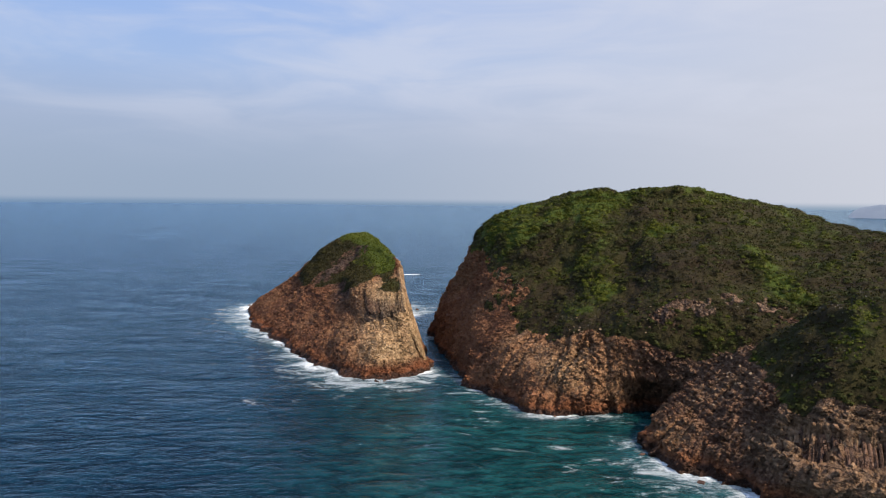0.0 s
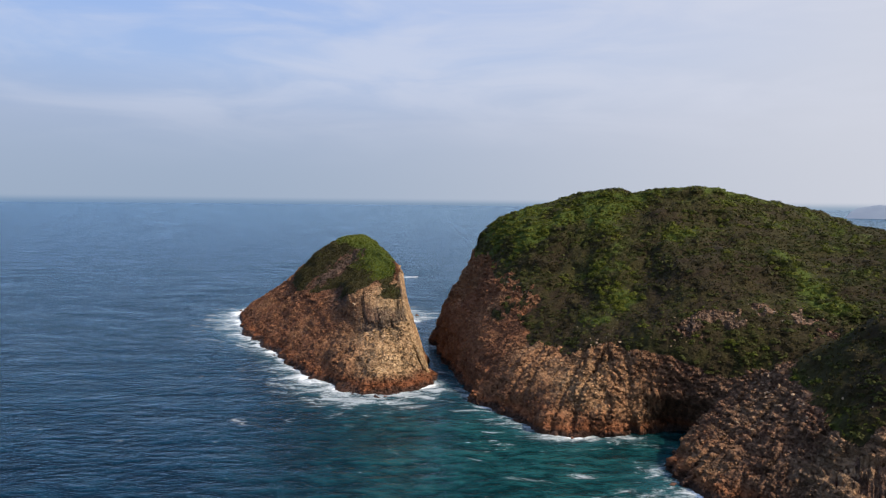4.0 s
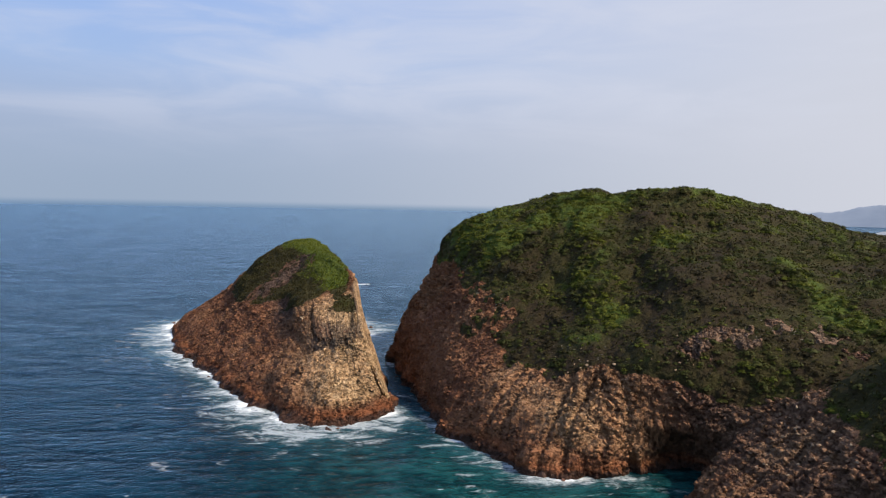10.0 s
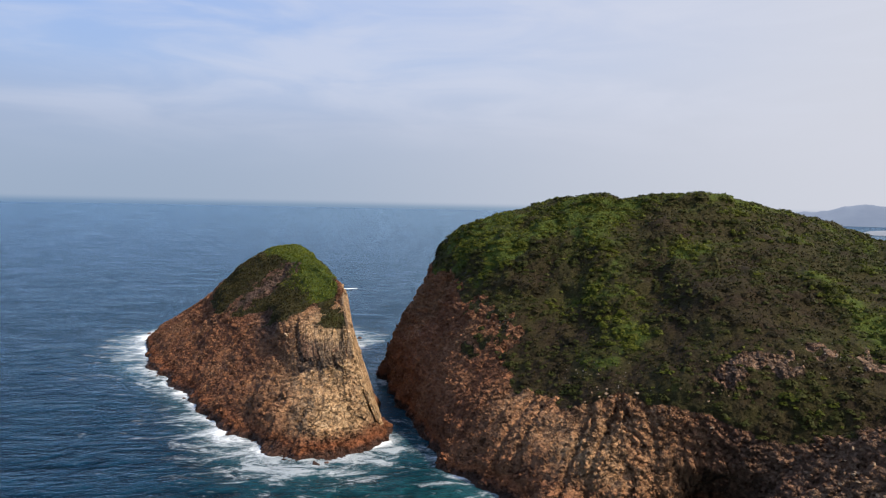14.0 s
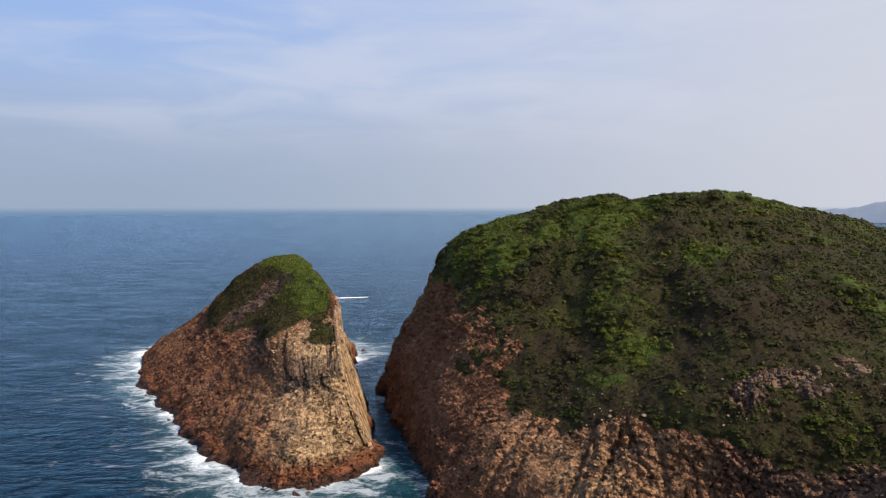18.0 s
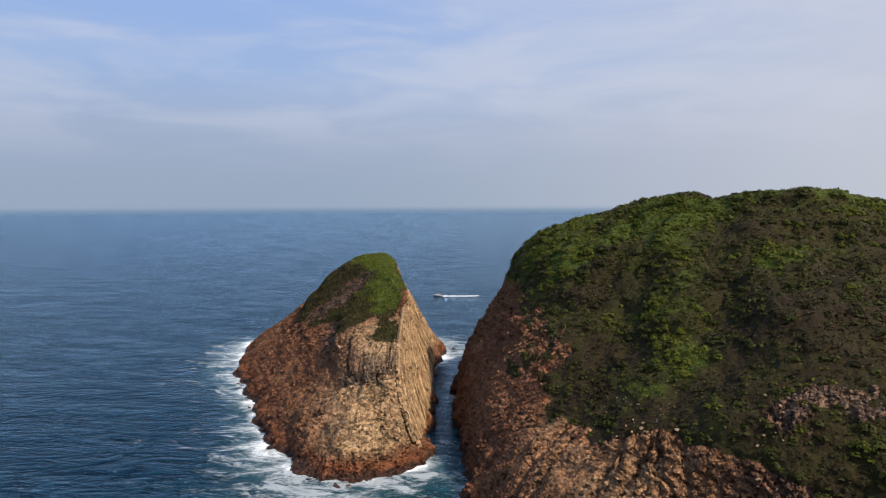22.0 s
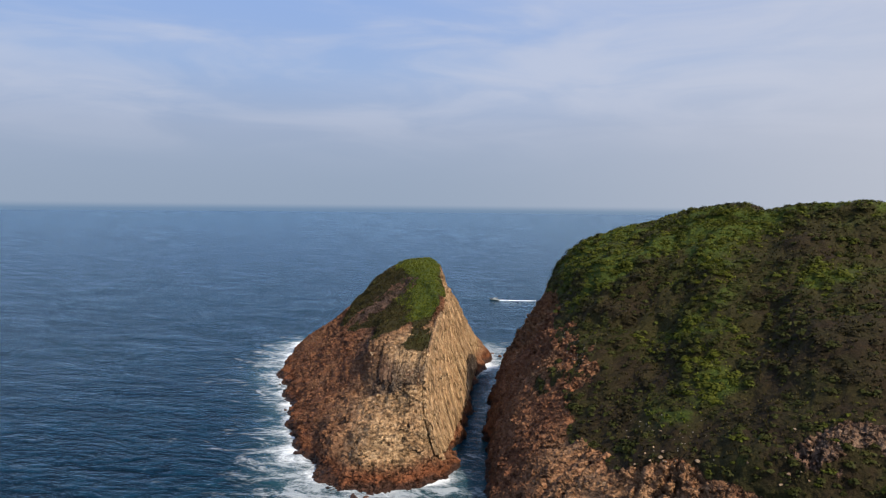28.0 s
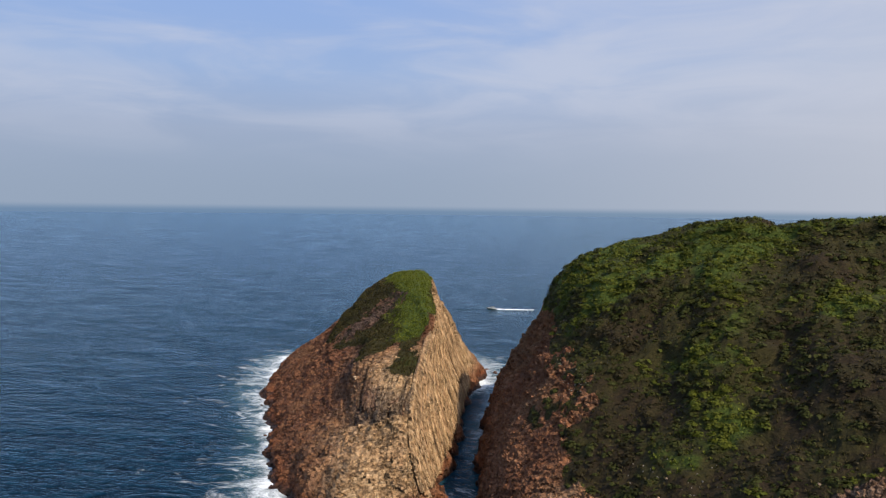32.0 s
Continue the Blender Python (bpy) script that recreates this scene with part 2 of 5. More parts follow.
def rock_material():
    """Weathered columnar volcanic rock, tan and rust, dark where the sea wets it, turf where plants hold on."""
    m, n, shader = surface("sea_cliff_rock", roughness=0.88)
    n.put(shader.inputs["Specular IOR Level"], 0.15)
    place = n.add("ShaderNodeNewGeometry").outputs["Position"]
    high = n.add("ShaderNodeSeparateXYZ", {"Vector": place}).outputs["Z"]
    cover, pale, joint = n.attribute("cover"), n.attribute("pale"), n.attribute("joint")
    broad = n.noise(place, 0.035, 5, 0.6)
    fine = n.noise(n.scaled(place, 0.8, 0.8, 1.5), 0.42, 7, 0.68)
    pillar = n.attribute("pillar")
    flute = n.noise(n.scaled(place, 1.0, 1.0, 0.10), 0.85, 4, 0.6)
    grey = n.attribute("grey")
    fine = n.add("ShaderNodeMix", {"Factor": n.math("MULTIPLY", pillar, 0.8), 2: fine, 3: flute}).outputs[0]
    grain = n.noise(place, 2.2, 4, 0.7)
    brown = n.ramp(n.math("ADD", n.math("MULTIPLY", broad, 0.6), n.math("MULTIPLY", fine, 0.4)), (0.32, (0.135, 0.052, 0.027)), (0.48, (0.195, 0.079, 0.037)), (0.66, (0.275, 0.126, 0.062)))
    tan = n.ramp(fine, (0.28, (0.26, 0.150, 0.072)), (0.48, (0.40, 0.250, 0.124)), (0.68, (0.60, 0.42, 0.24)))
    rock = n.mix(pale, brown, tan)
    # grey mask: darker rock colour, with shade painted into hollow, cleft and recess
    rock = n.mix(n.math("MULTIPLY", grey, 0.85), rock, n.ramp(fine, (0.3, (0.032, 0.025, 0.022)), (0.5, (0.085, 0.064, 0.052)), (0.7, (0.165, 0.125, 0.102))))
    rock = n.mix(n.math("MULTIPLY", n.step(fine, 0.44, 0.30), 0.30), rock, (0.095, 0.052, 0.036))
    rock = n.mix(n.math("MULTIPLY", n.step(grain, 0.55, 0.75), 0.12), rock, (0.52, 0.37, 0.22))
    edges = n.add("ShaderNodeTexVoronoi", {"Vector": n.scaled(place, 0.8, 0.8, 1.3), "Scale": 0.95, "Randomness": 1.0}, feature="DISTANCE_TO_EDGE").outputs["Distance"]
    rock = n.mix(n.math("MULTIPLY", n.math("MULTIPLY", n.step(edges, 0.10, 0.0), n.math("SUBTRACT", 1.0, pillar)), 0.35), rock, (0.08, 0.046, 0.034))
    shard = n.add("ShaderNodeTexVoronoi", {"Vector": n.scaled(place, 0.75, 0.75, 1.5), "Scale": 0.85}).outputs["Color"]
    chip = n.add("ShaderNodeTexVoronoi", {"Vector": n.scaled(place, 0.8, 0.8, 1.25), "Scale": 0.17}).outputs["Color"]
    shard_tone = n.add("ShaderNodeSeparateXYZ", {"Vector": shard}).outputs["X"]
    chip_tone = n.add("ShaderNodeSeparateXYZ", {"Vector": chip}).outputs["X"]
    plain = n.math("SUBTRACT", 1.0, n.math("MULTIPLY", pillar, 0.75))
    tone = n.math("ADD", n.math("MULTIPLY", n.math("ADD", n.math("MULTIPLY", n.math("SUBTRACT", shard_tone, 0.5), 0.46), n.math("MULTIPLY", n.math("SUBTRACT", chip_tone, 0.5), 0.22)), plain), 1.0)
    rock = n.mix(1.0, rock, n.add("ShaderNodeCombineXYZ", {"X": tone, "Y": tone, "Z": tone}).outputs[0], "MULTIPLY")
    own = n.math("ADD", n.math("MULTIPLY", n.math("MULTIPLY", n.math("SUBTRACT", n.add("ShaderNodeObjectInfo").outputs["Random"], 0.6), 0.6), n.step(pillar, 0.97, 1.0)), 1.0)
    own = n.math("MULTIPLY", own, n.math("ADD", n.math("MULTIPLY", n.add("ShaderNodeNewGeometry").outputs["Random Per Island"], 0.30), 0.85))
    rock = n.mix(1.0, rock, n.add("ShaderNodeCombineXYZ", {"X": own, "Y": own, "Z": own}).outputs[0], "MULTIPLY")
    rock = n.mix(n.math("MULTIPLY", joint, 0.85), rock, (0.055, 0.036, 0.028))
    tide = n.math("ADD", high, n.math("MULTIPLY", n.math("SUBTRACT", n.noise(place, 0.09, 4), 0.5), 9.0))
    rust = n.math("MULTIPLY", n.step(tide, 8.0, 3.0), 0.55)
    rock = n.mix(rust, rock, (0.25, 0.080, 0.030))
    wet = n.step(tide, 4.2, 1.4)
    rock = n.mix(n.math("MULTIPLY", wet, 0.85), rock, (0.030, 0.020, 0.016))
    patch = n.noise(place, 0.11, 5, 0.6)
    tuft = n.noise(place, 0.9, 4, 0.7)
    lush = n.attribute("lush")
    dry = n.ramp(tuft, (0.3, (0.014, 0.010, 0.005)), (0.55, (0.025, 0.016, 0.007)), (0.8, (0.043, 0.027, 0.010)))
    green = n.ramp(tuft, (0.3, (0.022, 0.034, 0.005)), (0.6, (0.055, 0.074, 0.010)), (0.85, (0.105, 0.120, 0.018)))
    olive = n.ramp(tuft, (0.3, (0.018, 0.016, 0.005)), (0.55, (0.031, 0.026, 0.007)), (0.8, (0.051, 0.042, 0.010)))
    richness = n.math("ADD", lush, n.math("MULTIPLY", n.math("SUBTRACT", patch, 0.5), 1.2))
    turf = n.mix(n.step(richness, 0.4, 0.8), n.mix(n.step(richness, -0.15, 0.30), dry, olive), green)
    edge = n.math("ADD", cover, n.math("MULTIPLY", n.math("SUBTRACT", n.noise(place, 0.35, 5, 0.7), 0.5), 0.9))
    grown = n.step(edge, 0.42, 0.58)
    n.put(shader.inputs["Base Color"], n.mix(grown, rock, turf))
    n.put(shader.inputs["Roughness"], n.mix(wet, (0.9, 0.9, 0.9), (0.45, 0.45, 0.45)))
    crack = n.add("ShaderNodeTexVoronoi", {"Vector": n.scaled(place, 0.9, 0.9, 1.2), "Scale": 0.62}, feature="DISTANCE_TO_EDGE").outputs["Distance"]
    relief = n.math("ADD", n.math("MULTIPLY", fine, 0.8), n.math("MULTIPLY", n.step(crack, 0.0, 0.12), 0.35))
    relief = n.math("ADD", relief, n.math("MULTIPLY", grain, 0.25))
    relief = n.math("ADD", relief, n.math("MULTIPLY", n.math("ADD", n.math("MULTIPLY", shard_tone, 0.6), n.math("MULTIPLY", chip_tone, 0.3)), plain))
    mat = n.math("ADD", n.math("MULTIPLY", tuft, 0.35), n.math("MULTIPLY", n.noise(place, 0.3, 4, 0.6), 0.7))
    shaped = n.bump(n.add("ShaderNodeMix", {"Factor": grown, 2: relief, 3: mat}).outputs[0], 1.0, 1.4)
    upright = n.add("ShaderNodeTexVoronoi", {"Vector": n.scaled(place, 1.0, 1.0, 0.09), "Scale": 0.75}).outputs["Color"]
    block = n.mix(pillar, shard, upright)
    lean = n.add("ShaderNodeVectorMath", {0: n.add("ShaderNodeVectorMath", {0: block, 1: n.mix(0.5, block, chip)}, operation="ADD").outputs[0], 1: (1.0, 1.0, 1.0)}, operation="SUBTRACT").outputs[0]
    tilt = n.add("ShaderNodeVectorMath", {0: lean, "Scale": n.math("MULTIPLY", n.math("SUBTRACT", 1.0, grown), 0.75)}, operation="SCALE").outputs[0]
    faceted = n.add("ShaderNodeVectorMath", {0: shaped, 1: tilt}, operation="ADD").outputs[0]
    n.put(shader.inputs["Normal"], n.add("ShaderNodeVectorMath", {0: faceted}, operation="NORMALIZE").outputs[0])
    return m


def sea_material():
    """Deep wind-rippled sea with surf along the rocks."""
    m, n, shader = surface("sea_water", roughness=0.16)
    place = n.add("ShaderNodeNewGeometry").outputs["Position"]
    surf, bay, near = n.attribute("surf"), n.attribute("bay"), n.attribute("near")
    swell = n.noise(n.scaled(place, 0.55, 1.3, 1.0, -18), 0.040, 4, 0.55)
    chop = n.noise(n.scaled(place, 0.6, 1.25, 1.0, -24), 0.16, 5, 0.62)
    ripple = n.noise(n.scaled(place, 0.7, 1.2, 1.0, 10), 0.75, 3, 0.6)
    patchy = n.noise(n.scaled(place, 0.5, 1.0, 1.0), 0.006, 3, 0.5)
    lines = n.noise(n.scaled(place, 0.32, 1.0, 1.0, -4), 0.034, 8, 0.62, 0.3)
    lines_fine = n.noise(n.scaled(place, 0.42, 1.0, 1.0, 7), 0.12, 6, 0.72, 0.2)
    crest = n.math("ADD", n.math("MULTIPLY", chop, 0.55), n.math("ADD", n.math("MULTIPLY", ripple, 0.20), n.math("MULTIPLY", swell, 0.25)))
    # light and dark of the waves painted into the water colour, crests lighter
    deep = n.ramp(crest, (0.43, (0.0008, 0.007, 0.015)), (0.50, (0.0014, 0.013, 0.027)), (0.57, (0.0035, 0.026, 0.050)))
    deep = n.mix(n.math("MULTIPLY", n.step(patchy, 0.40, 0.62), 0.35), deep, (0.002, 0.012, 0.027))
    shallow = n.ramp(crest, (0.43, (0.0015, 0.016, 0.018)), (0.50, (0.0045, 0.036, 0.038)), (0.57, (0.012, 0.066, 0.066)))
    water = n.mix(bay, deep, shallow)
    churned = n.math("MULTIPLY", n.step(n.math("ADD", surf, n.math("MULTIPLY", n.math("SUBTRACT", patchy, 0.5), 0.2)), 0.06, 0.5), 0.55)
    water = n.mix(churned, water, (0.026, 0.086, 0.104))
    lace = n.noise(n.scaled(place, 0.85, 1.15, 1.0, -8), 0.075, 7, 0.72, 0.8)
    lace_fine = n.noise(n.scaled(place, 0.8, 1.2, 1.0), 0.5, 5, 0.72, 0.4)
    wide = n.noise(place, 0.028, 3, 0.5)
    push = n.math("MULTIPLY", surf, n.math("ADD", n.math("MULTIPLY", n.step(wide, 0.30, 0.68), 0.75), 0.45))
    breaking = n.math("ADD", push, n.math("MULTIPLY", n.math("SUBTRACT", lace, 0.5), 1.6))
    breaking = n.math("ADD", breaking, n.math("MULTIPLY", n.math("SUBTRACT", lace_fine, 0.5), 0.75))
    foam = n.step(breaking, 0.30, 1.05)
    drag = n.noise(n.scaled(place, 0.55, 1.2, 1.0, -6), 0.07, 8, 0.75, 1.2)
    threads = n.math("MULTIPLY", n.step(n.math("ADD", n.math("ADD", drag, n.math("MULTIPLY", near, 0.25)), n.math("MULTIPLY", n.math("SUBTRACT", lace_fine, 0.5), 0.22)), 0.685, 0.84), 0.45)
    caps = n.math("MULTIPLY", n.step(n.math("ADD", chop, n.math("MULTIPLY", n.noise(n.scaled(place, 0.5, 1.6, 1.0, -20), 0.30, 5, 0.7), 0.75)), 1.11, 1.20), 0.6)
    white = n.math("MAXIMUM", foam, n.math("MAXIMUM", threads, caps))
    waves = n.math("ADD", n.math("MULTIPLY", swell, 3.2), n.math("ADD", n.math("MULTIPLY", chop, 2.4), n.math("MULTIPLY", ripple, 0.45)))
    normal = n.bump(n.math("ADD", waves, n.math("MULTIPLY", foam, 0.4)), 1.0, 1.0)
    gentle = n.bump(waves, 0.62, 1.0)
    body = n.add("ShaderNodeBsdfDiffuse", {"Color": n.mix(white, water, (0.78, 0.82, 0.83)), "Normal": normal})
    gloss = n.add("ShaderNodeBsdfGlossy", {"Color": (0.70, 0.88, 0.99, 1.0), "Roughness": 0.18, "Normal": gentle})
    mirrored = n.math("MULTIPLY", n.math("POWER", n.add("ShaderNodeFresnel", {"IOR": 1.333, "Normal": gentle}).outputs[0], 2.0), 2.3, True)
    share = n.math("MULTIPLY", mirrored, n.math("MULTIPLY", n.math("SUBTRACT", 1.0, white), n.math("ADD", n.math("MULTIPLY", n.step(n.math("ADD", n.math("MULTIPLY", lines, 0.55), n.math("MULTIPLY", lines_fine, 0.45)), 0.34, 0.66), 0.34), 0.64)))
    n.tree.nodes.remove(shader)
    out = next(node for node in n.tree.nodes if node.type == "OUTPUT_MATERIAL")
    n.put(out.inputs["Surface"], n.add("ShaderNodeMixShader", {0: share, 1: body.outputs[0], 2: gloss.outputs[0]}).outputs[0])
    return m


def leaf_material(name, dark, mid, light):
    m, n, shader = surface(name, roughness=0.6)
    place = n.add("ShaderNodeNewGeometry")
    spread = n.noise(place.outputs["Position"], 0.09, 5, 0.65)
    both = n.math("ADD", n.math("MULTIPLY", place.outputs["Random Per Island"], 0.16), n.math("MULTIPLY", spread, 0.84))
    n.put(shader.inputs["Base Color"], n.ramp(both, (0.2, dark), (0.5, mid), (0.8, light)))
    n.put(shader.inputs["Specular IOR Level"], 0.08)
    return m


def plain_material(name, colour, roughness=0.5, metallic=0.0, worn=0.25, scale=1.5):
    m, n, shader = surface(name, colour, roughness, metallic)
    place = n.add("ShaderNodeTexCoord").outputs["Object"]
    marks = n.noise(place, scale, 5, 0.65)
    n.put(shader.inputs["Base Color"], n.mix(n.math("MULTIPLY", n.step(marks, 0.4, 0.75), worn), colour, tuple(c * 0.55 for c in colour)))
    n.put(shader.inputs["Normal"], n.bump(marks, 0.15, 0.02))
    return m


ROCK = rock_material()
SEA = sea_material()
SHRUB_GREEN = leaf_material("green_shrub_leaves", (0.031, 0.041, 0.005), (0.064, 0.072, 0.008), (0.105, 0.108, 0.012))
SHRUB_DARK = leaf_material("dark_shrub_leaves", (0.021, 0.025, 0.006), (0.037, 0.040, 0.009), (0.061, 0.059, 0.014))
SHRUB_BROWN = leaf_material("russet_shrub_leaves", (0.015, 0.014, 0.006), (0.028, 0.022, 0.009), (0.048, 0.036, 0.014))
SUNNY_GRASS = leaf_material("sunny_grass_blades", (0.060, 0.078, 0.010), (0.110, 0.128, 0.016), (0.175, 0.178, 0.026))
SHRUB_DRY = leaf_material("dry_grass_blades", (0.030, 0.026, 0.009), (0.054, 0.044, 0.014), (0.090, 0.070, 0.022))

# ---- landform lines: x, y, z at matching places along each line ----
STACK_FOOT = ((-114, 52, -5), (-87, -40, -5), (-61, -90, -5), (-31, -146, -5), (3, -203, -5), (33, -233, -5), (57, -228, -5), (76, -206, -5),
              (71, -166, -5), (64, -105, -5), (53, -42, -5), (50, -8, -5), (51, 34, -5), (22, 85, -5), (-30, 112, -5), (-88, 97, -5))
STACK_LEDGE = ((-101, 47, 9), (-77, -36, 8), (-51, -84, 8), (-22, -136, 9), (12, -193, 10), (37, -218, 10), (55, -215, 11), (66, -201, 14),
               (65, -165, 14), (59, -105, 14), (50, -41, 14), (47, -8, 14), (45, 32, 9), (15, 76, 14), (-28, 100, 12), (-76, 86, 10))
STACK_LOWER = ((-69, 35, 28), (-53, -28, 25), (-35, -74, 25), (-8, -118, 24), (20, -169, 24), (42, -194, 25), (52, -194, 26), (58.5, -186, 29),
               (60, -160, 28), (53.5, -104, 28), (43, -40, 28), (40, -7, 28), (36, 28, 20), (12, 60, 28), (-20, 78, 28), (-52, 62, 28))
STACK_UPPER = ((-46, 24, 48), (-36, -26, 45), (-20, -62, 42), (5, -96, 42), (16, -138, 43), (38, -160, 42), (50, -166, 41), (53.5, -161, 43),
               (53.5, -138, 44), (47.5, -98, 45), (36, -38, 46), (31, -4, 46), (27, 20, 41), (11, 44, 44), (-12, 52, 46), (-32, 42, 46))
STACK_SHOULDER = ((-29, 13, 64), (-22, -14, 63), (-8, -41, 59), (16, -76, 58), (27, -110, 52.5), (40, -126, 52), (46, -128, 53), (49, -122, 55),
                  (50, -114, 55.5), (44.5, -90, 58), (28, -35, 61), (22, -3, 62), (16.5, 15, 61), (6, 24, 61), (-5, 28, 63), (-17, 23, 63))
STACK_CREST = ((-12, 6, 74), (-8, -8, 74), (1, -27, 71.5), (20, -58, 68), (34, -92, 61), (43, -112, 57), (46, -115, 57), (47.5, -114, 57.5),
               (46.5, -108, 58.5), (40, -80, 64.5), (25, -33, 71.5), (17, -4, 74.5), (11.5, 8, 75), (6, 11, 75.3), (-1, 10, 75), (-6, 8, 74.5))
STACK_SPINE = ((2, 0, 76.8), (5, -5, 76.7), (15, -26, 74.6), (30, -66, 68.8), (40, -95, 62.6), (44.5, -108, 58.9), (45.5, -111, 58.3), (44.5, -108, 58.9),
               (40, -95, 62.6), (30, -66, 68.8), (15, -26, 74.6), (5, -5, 76.7), (2, 0, 76.8), (2, 0, 76.8), (2, 0, 76.8), (2, 0, 76.8))
STACK_LINES = [STACK_FOOT, STACK_LEDGE, STACK_LOWER, STACK_UPPER, STACK_SHOULDER, STACK_CREST, STACK_SPINE]
HILL_FOOT = ((108, 40, -5), (72, -56, -5), (77, -125, -5), (85, -180, -5), (92, -222, -5), (108, -262, -5), (134, -296, -5), (162, -297, -5),
             (189, -301, -5), (206, -306, 18), (236, -318, 36), (280, -314, 54), (360, -330, 62))
HILL_CLIFF = ((120, 30, 24), (83, -60, 28), (85, -125, 26), (96, -182, 22), (104, -221, 18), (120, -254, 19), (141, -284, 18), (164, -294, 16),
              (188, -297, 18), (206, -301, 31), (233, -304, 45), (280, -296, 62), (360, -300, 74))
HILL_BROW = ((134, 20, 46), (100.5, -65, 60), (105, -128, 54), (113, -184, 46), (126, -210, 44), (143, -236, 38), (154, -263, 36), (166, -268, 40),
             (187, -288, 42), (205, -290, 48), (228, -285, 56), (268, -272, 65), (360, -260, 82))
HILL_FIRST_SLOPE = ((147, 10, 64), (111, -68, 83), (121, -132, 74), (132.5, -180, 62), (146, -190, 64), (160, -207, 60), (172, -228, 58), (184, -242, 57),
                    (197, -260, 59), (212, -264, 65), (232, -253, 72), (264, -236, 77), (360, -215, 88))
HILL_MIDDLE_SLOPE = ((162, 0, 83), (127.5, -72, 97), (139.5, -126, 93), (150, -152, 89), (162, -165, 87), (175, -177, 86), (190, -185, 86), (204, -190, 88),
                     (216, -192, 91), (228, -190, 94), (245, -187, 96), (275, -180, 98), (360, -160, 92))
HILL_UPPER_SLOPE = ((180, -15, 99), (156, -75, 106), (162, -112, 105.5), (170, -122, 106), (180, -130, 107), (190, -138, 106), (202, -145, 106), (213, -150, 107),
                    (224, -155, 108), (235, -158, 109), (250, -160, 111), (280, -150, 110), (360, -125, 95))
HILL_RIDGE = ((187, -40, 112), (190, -70, 113), (194, -90, 114.5), (197, -100, 116), (201, -106, 116.5), (206, -112, 116), (214, -118, 113), (224, -124, 115.2),
              (234, -130, 117), (243, -134, 117.3), (254, -138, 117.6), (290, -125, 110.8), (370, -100, 96))
HILL_BACK = ((200, 20, 80), (205, 10, 85), (215, 0, 88), (225, -8, 88), (235, -12, 88), (245, -16, 88), (255, -20, 88), (265, -24, 88),
             (275, -28, 88), (285, -30, 88), (300, -30, 86), (340, -20, 80), (410, 0, 70))
HILL_BACK_FOOT = ((190, 120, -5), (210, 120, -5), (225, 115, -5), (240, 110, -5), (255, 105, -5), (270, 100, -5), (285, 100, -5), (300, 100, -5),
                  (315, 100, -5), (330, 100, -5), (350, 105, -5), (390, 110, -5), (470, 130, -5))
HILL_LINES = [HILL_FOOT, HILL_CLIFF, HILL_BROW, HILL_FIRST_SLOPE, HILL_MIDDLE_SLOPE, HILL_UPPER_SLOPE, HILL_RIDGE, HILL_BACK, HILL_BACK_FOOT]
POINT_FOOT = ((197, -302, -5), (181, -317, -5), (172, -346, -5), (179, -371, -5), (193, -386, -5), (213, -402, -5), (252, -428, -5), (335, -474, -5),
              (430, -520, -5))
POINT_BENCH = ((203, -306, 12), (187, -321, 11), (180, -346, 8), (189, -366, 9), (203, -381, 13), (222, -402, 15), (257, -416, 16), (337, -458, 20),
               (430, -500, 20))
POINT_SCARP = ((209, -309, 27), (198, -325, 22), (199, -344, 20), (205, -362, 22), (212, -377, 24), (225, -394, 26), (260, -408, 28), (338, -440, 35),
               (430, -480, 35))
POINT_SLOPE = ((217, -312, 36), (212, -323, 32), (215, -342, 31), (220, -358, 36), (228, -371, 42), (237, -380, 48), (266, -390, 54), (342, -410, 62),
               (430, -450, 62))
POINT_TOP = ((236, -317, 41), (238, -327, 50), (243, -336, 57), (248, -346, 63), (253, -352, 66), (260, -356, 70), (282, -360, 74), (345, -375, 80),
             (430, -400, 80))
POINT_BACK = ((256, -312, 44), (260, -315, 52), (264, -318, 58), (268, -322, 63), (272, -326, 66), (280, -330, 69), (300, -332, 72), (350, -335, 72),
              (430, -350, 72))
POINT_LINES = [POINT_FOOT, POINT_BENCH, POINT_SCARP, POINT_SLOPE, POINT_TOP, POINT_BACK]


